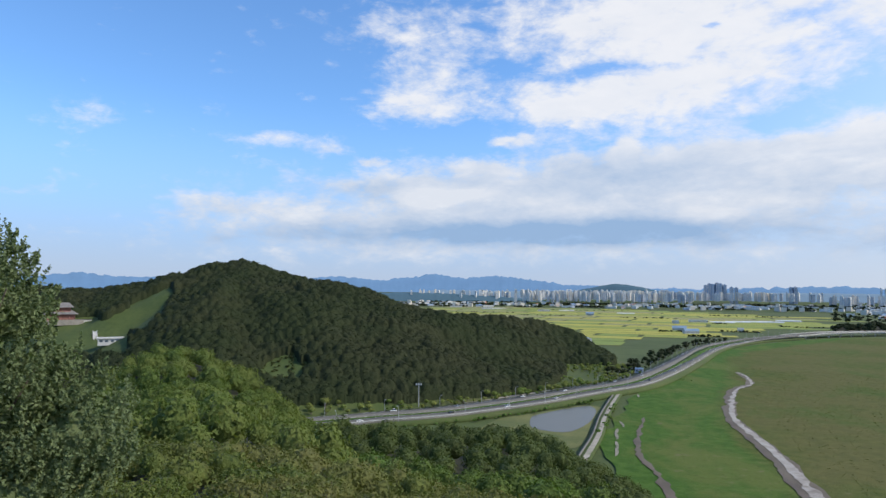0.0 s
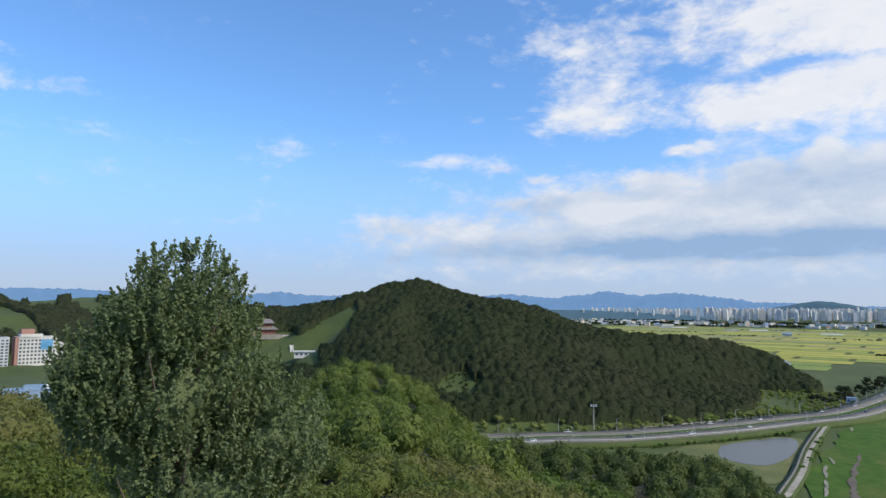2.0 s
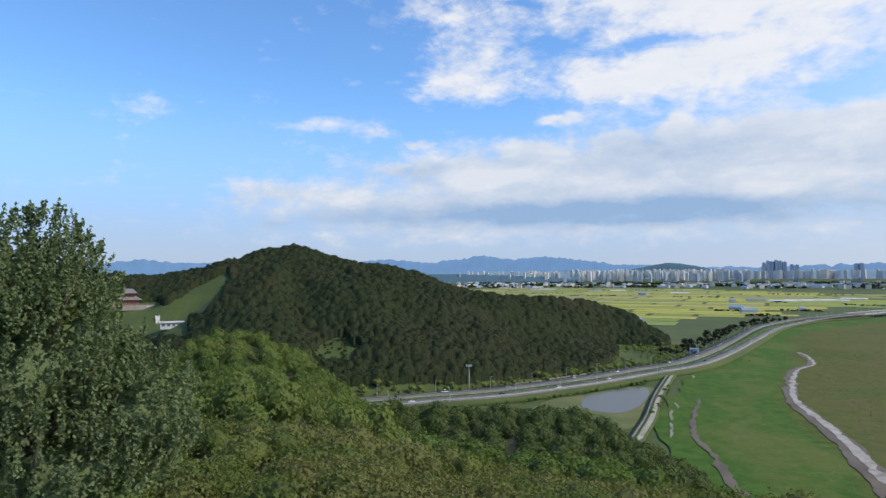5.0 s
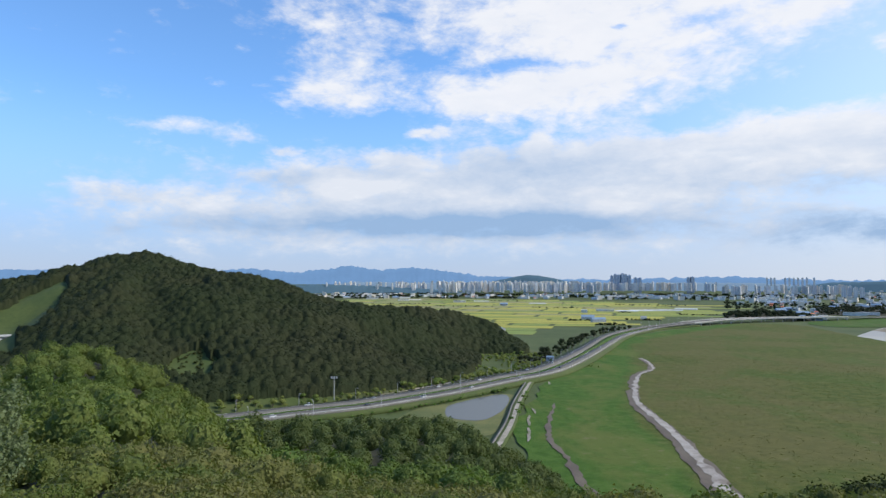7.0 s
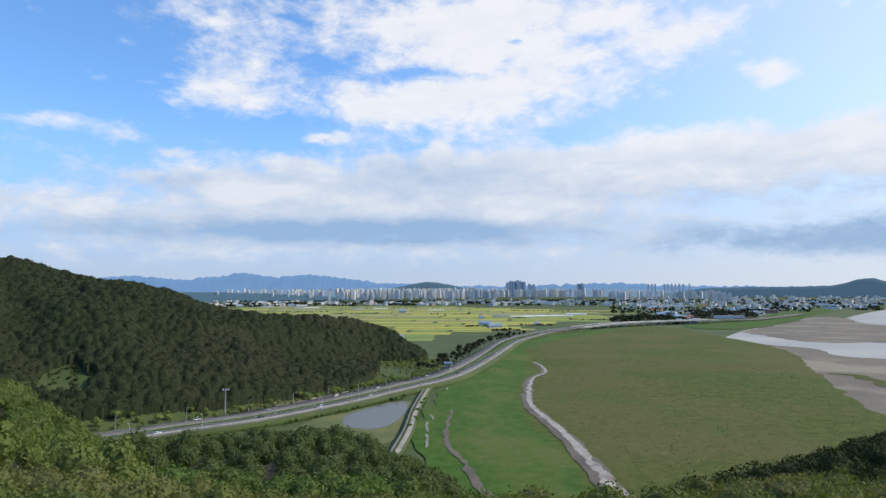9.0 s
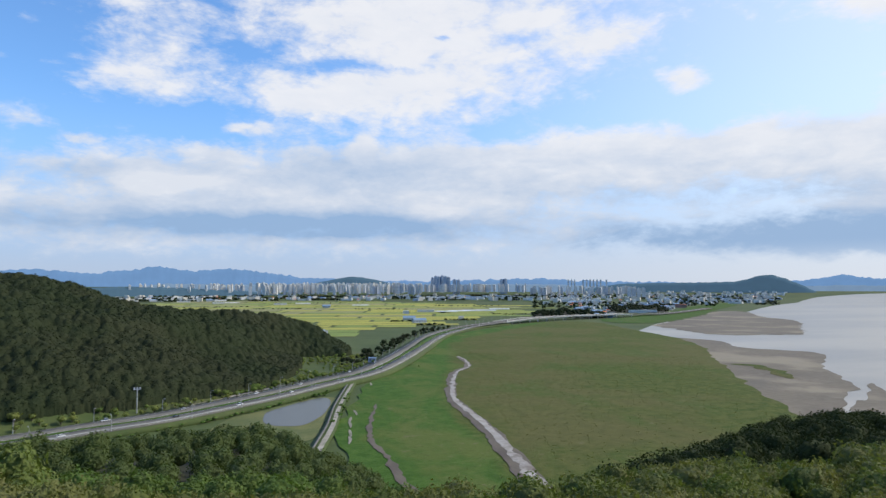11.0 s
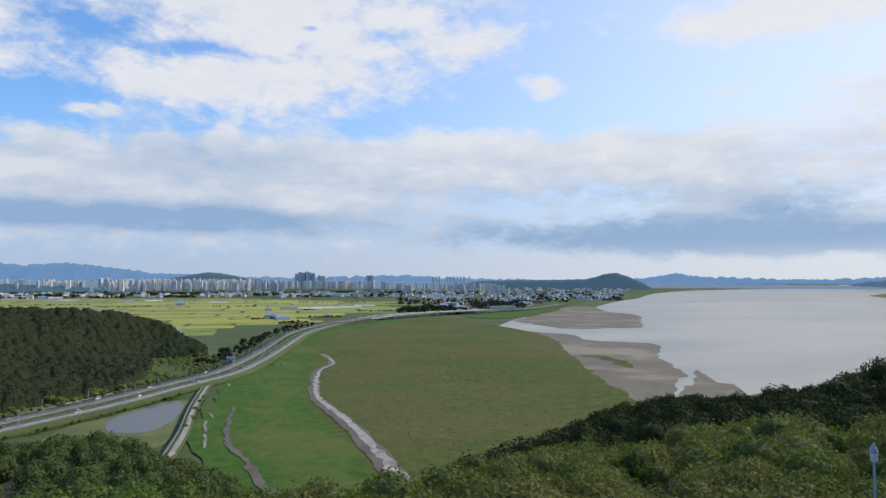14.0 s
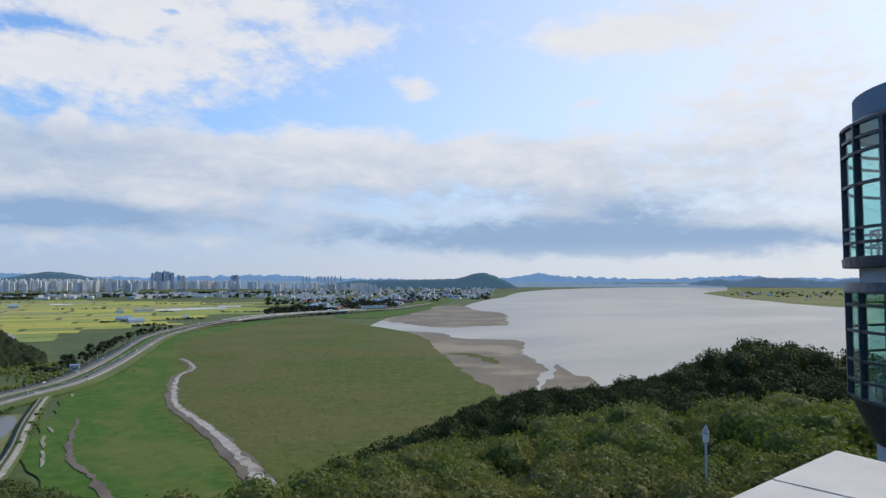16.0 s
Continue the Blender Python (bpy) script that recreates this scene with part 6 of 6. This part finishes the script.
# ---- round glass tower beside the terrace ----
M_FRAME = stain("dark_metal_cladding", (0.045, 0.05, 0.065), (0.08, 0.085, 0.105), 2, 0.2, rough=0.4, metal=0.5)
M_TEALIN = stain("teal_interior", (0.10, 0.30, 0.28), (0.16, 0.40, 0.37), 2, 0.3)


def tower_glass(n):
    g = n.node("ShaderNodeBsdfGlossy")
    g.inputs["Roughness"].default_value = 0.03
    n.put(g.inputs[0], (0.75, 0.92, 0.90, 1))
    t = n.node("ShaderNodeBsdfTransparent")
    n.put(t.inputs[0], (0.60, 0.86, 0.83, 1))
    s = n.node("ShaderNodeMixShader")
    s.inputs[0].default_value = 0.2
    n.put(s.inputs[1], t.outputs[0])
    n.put(s.inputs[2], g.outputs[0])
    return s.outputs[0]


M_TGLASS = material("teal_tower_glass", tower_glass)
TR, TC = 4.3, 28.0
cx, cy = polar(72.25 + math.degrees(math.asin(TR / TC)), TC)
drum = tagged(new("glass_tower"), "round glass lookout tower with dark metal frames", "tower")
drum.location = (cx, cy, EYE)
drum.rotation_euler = (0, 0, 0.12)
PANES = 20


def ring(name, r0, r1, z0, z1, mat, n=60, parent=None, label=""):
    """A turned ring between radii r0 (at z0) and r1 (at z1), 0.12 thick."""
    bm = bmesh.new()
    loops = []
    for r, z in ((r0, z0), (r1, z1), (r1 - 0.12, z1), (r0 - 0.12, z0)):
        loops.append([bm.verts.new((r * math.cos(6.28319 * k / n), r * math.sin(6.28319 * k / n), z)) for k in range(n)])
    for a, b in zip(loops, loops[1:] + loops[:1]):
        for k in range(n):
            bm.faces.new((a[k], a[(k + 1) % n], b[(k + 1) % n], b[k]))
    return part(name, bm, mat, parent or drum, label)


def disc(name, r, z0, z1, mat, n=48):
    bm = bmesh.new()
    tube(bm, [Vector((0, 0, z0)), Vector((0, 0, z1))], [r, r], n)
    return part(name, bm, mat, drum)


for z0, z1, lines in ((0.82, 5.45, (0.82, 1.35, 1.85, 3.35, 4.45, 4.95, 5.45)), (-4.0, -0.35, (-4.0, -3.4, -2.7, -1.7, -0.8, -0.35))):
    for k in range(PANES):
        a0, a1 = 6.28319 * k / PANES, 6.28319 * (k + 1) / PANES
        bm = bmesh.new()
        pts = [(TR * 0.985 * math.cos(a0 + (a1 - a0) * u), TR * 0.985 * math.sin(a0 + (a1 - a0) * u)) for u in (0, 0.33, 0.67, 1)]
        lo = [bm.verts.new((x, y, z0)) for x, y in pts]
        hi = [bm.verts.new((x, y, z1)) for x, y in pts]
        for j in range(3):
            bm.faces.new((lo[j], lo[j + 1], hi[j + 1], hi[j]))
        part("pane", bm, M_TGLASS, drum)
        bm = bmesh.new()
        c, s = math.cos(a0), math.sin(a0)
        w = 0.09 if k % 2 else 0.15
        vs = box(bm, TR * 0.965, TR * 1.012, -w / 2, w / 2, z0, z1)
        for q in vs:
            q.co = Vector((q.co.x * c - q.co.y * s, q.co.x * s + q.co.y * c, q.co.z))
        part("mullion", bm, M_FRAME, drum)
    for z in lines:
        ring("transom", TR * 1.008, TR * 1.008, z - 0.05, z + 0.05, M_FRAME)
ring("soffit_band", TR * 1.015, TR * 1.02, 0.5, 0.80, M_FRAME)
disc("upper_floor", TR * 0.97, 0.52, 0.75, M_FRAME)
disc("neck", 3.85, -0.1, 0.5, M_GREY)
ring("lower_band", TR * 1.02, TR * 1.0, -0.35, -0.02, M_FRAME)
disc("lower_ceiling", TR * 0.97, -0.3, -0.1, M_FRAME)
disc("lower_floor", TR * 0.97, -4.2, -4.0, M_FRAME)
ring("base_taper", 3.6, TR * 1.0, -5.6, -4.0, M_FRAME)
disc("foot", 3.5, -14.0, -5.5, M_GREY)
ring("roof_band", TR * 1.01, 3.95, 5.45, 5.75, M_FRAME)
ring("roof_drum", 3.9, 3.9, 5.7, 6.6, M_SLATE)
disc("roof", 3.88, 6.3, 6.5, M_FRAME)
disc("core", 0.8, -4.0, 6.3, M_TEALIN)
disc("ceiling", TR * 0.95, 5.5, 5.6, M_TEALIN)
for z0 in (0.75, -4.0):
    for h in (0.55, 1.05):
        ring("rail", 3.5, 3.5, z0 + h - 0.03, z0 + h + 0.03, M_STEEL)
    for k in range(18):
        a = 6.28319 * k / 18
        bm = bmesh.new()
        tube(bm, [Vector((3.45 * math.cos(a), 3.45 * math.sin(a), z0)), Vector((3.45 * math.cos(a), 3.45 * math.sin(a), z0 + 1.05))], [0.03, 0.03], 5)
        part("rail_post", bm, M_STEEL, drum)

# ---- terrace parapet and garden lamp ----
M_GRANITE = mottled("pale_granite", (0.43, 0.41, 0.375), (0.53, 0.51, 0.47), 0.8, 0.01, rough=0.85, spec=0.1, c=(0.34, 0.33, 0.31), c_amount=0.35, bump=0.1, distance=0.002)
parapet = tagged(new("terrace_parapet"), "wide parapet with pale granite coping stones", "parapet")
part("wall", boxes((2.35, 4.98, 0.42, 1.66, 84.0, EYE - 1.38)), M_CONCRETE, parapet)
for x0, x1 in ((2.2, 2.905), (2.915, 4.025)):
    bm = boxes((x0, x1, 0.3, 1.73, EYE - 1.375, EYE - 1.2))
    bmesh.ops.bevel(bm, geom=bm.edges[:], offset=0.012, segments=2, affect="EDGES")
    part("coping_stone", bm, M_GRANITE, parapet)
# the end stone, hipped towards its outer edge
bm = bmesh.new()
top = [bm.verts.new((x, y, EYE - z)) for x, y, z in ((5.10, 1.73, 1.205), (4.035, 1.73, 1.2), (4.035, 0.3, 1.2), (4.56, 0.3, 1.2), (4.56, 0.96, 1.2), (5.10, 0.3, 1.31))]
low = [bm.verts.new((q.co.x, q.co.y, EYE - 1.375)) for q in top]
bm.faces.new((top[0], top[1], top[2], top[3], top[4]))
bm.faces.new((top[0], top[4], top[3], top[5]))
rim = (0, 1, 2, 3, 5)
for a, b in zip(rim, rim[1:] + rim[:1]):
    bm.faces.new((low[a], low[b], top[b], top[a]))
bm.faces.new([low[k] for k in reversed(rim)])
bm.verts.remove(low[4])
bmesh.ops.recalc_face_normals(bm, faces=bm.faces[:])
bmesh.ops.bevel(bm, geom=bm.edges[:], offset=0.01, segments=2, affect="EDGES")
part("coping_stone", bm, M_GRANITE, parapet)

lantern = tagged(new("garden_lamp"), "slim grey garden lamp post with a lantern head", "lamp")
lx, ly = polar(62.1, 26.0)
lantern.location = (lx, ly, EYE - 5.5)
bm = bmesh.new()
tube(bm, [Vector((0, 0, -5.5)), Vector((0, 0, -0.55))], [0.055, 0.045], 9)
part("post", bm, M_GREY, lantern)
bm = bmesh.new()
tube(bm, [Vector((0, 0, -0.55)), Vector((0, 0, -0.5)), Vector((0, 0, -0.22))], [0.06, 0.11, 0.12], 10)
part("globe", bm, M_WHITE, lantern, "pale lantern glass")
bm = bmesh.new()
tube(bm, [Vector((0, 0, -0.22)), Vector((0, 0, -0.16)), Vector((0, 0, 0.0)), Vector((0, 0, 0.1))], [0.13, 0.13, 0.07, 0.02], 10)
part("cap", bm, M_STEEL, lantern)

# pale rocks on the slope
for k in range(9):
    a, r = rng.uniform(-64, -59), rng.uniform(27, 33)
    bm = bmesh.new()
    bmesh.ops.create_icosphere(bm, subdivisions=2, radius=rng.uniform(0.2, 0.42))
    for q in bm.verts:
        q.co *= 1 + 0.35 * noise.noise(q.co * 2.5 + Vector((k, 0, 0)))
        q.co.z *= 0.7
    ob = new("rock", bpy.data.meshes.new("rock"))
    bm.to_mesh(ob.data)
    bm.free()
    ob.data.materials.append(M_CONCRETE)
    x, y = polar(a, r)
    ob.location = (x, y, float(ground_z(x, y)[0]) + 1.2)
    tagged(ob, "weathered pale rock among the shrubs", "rock", "rocks on the slope")
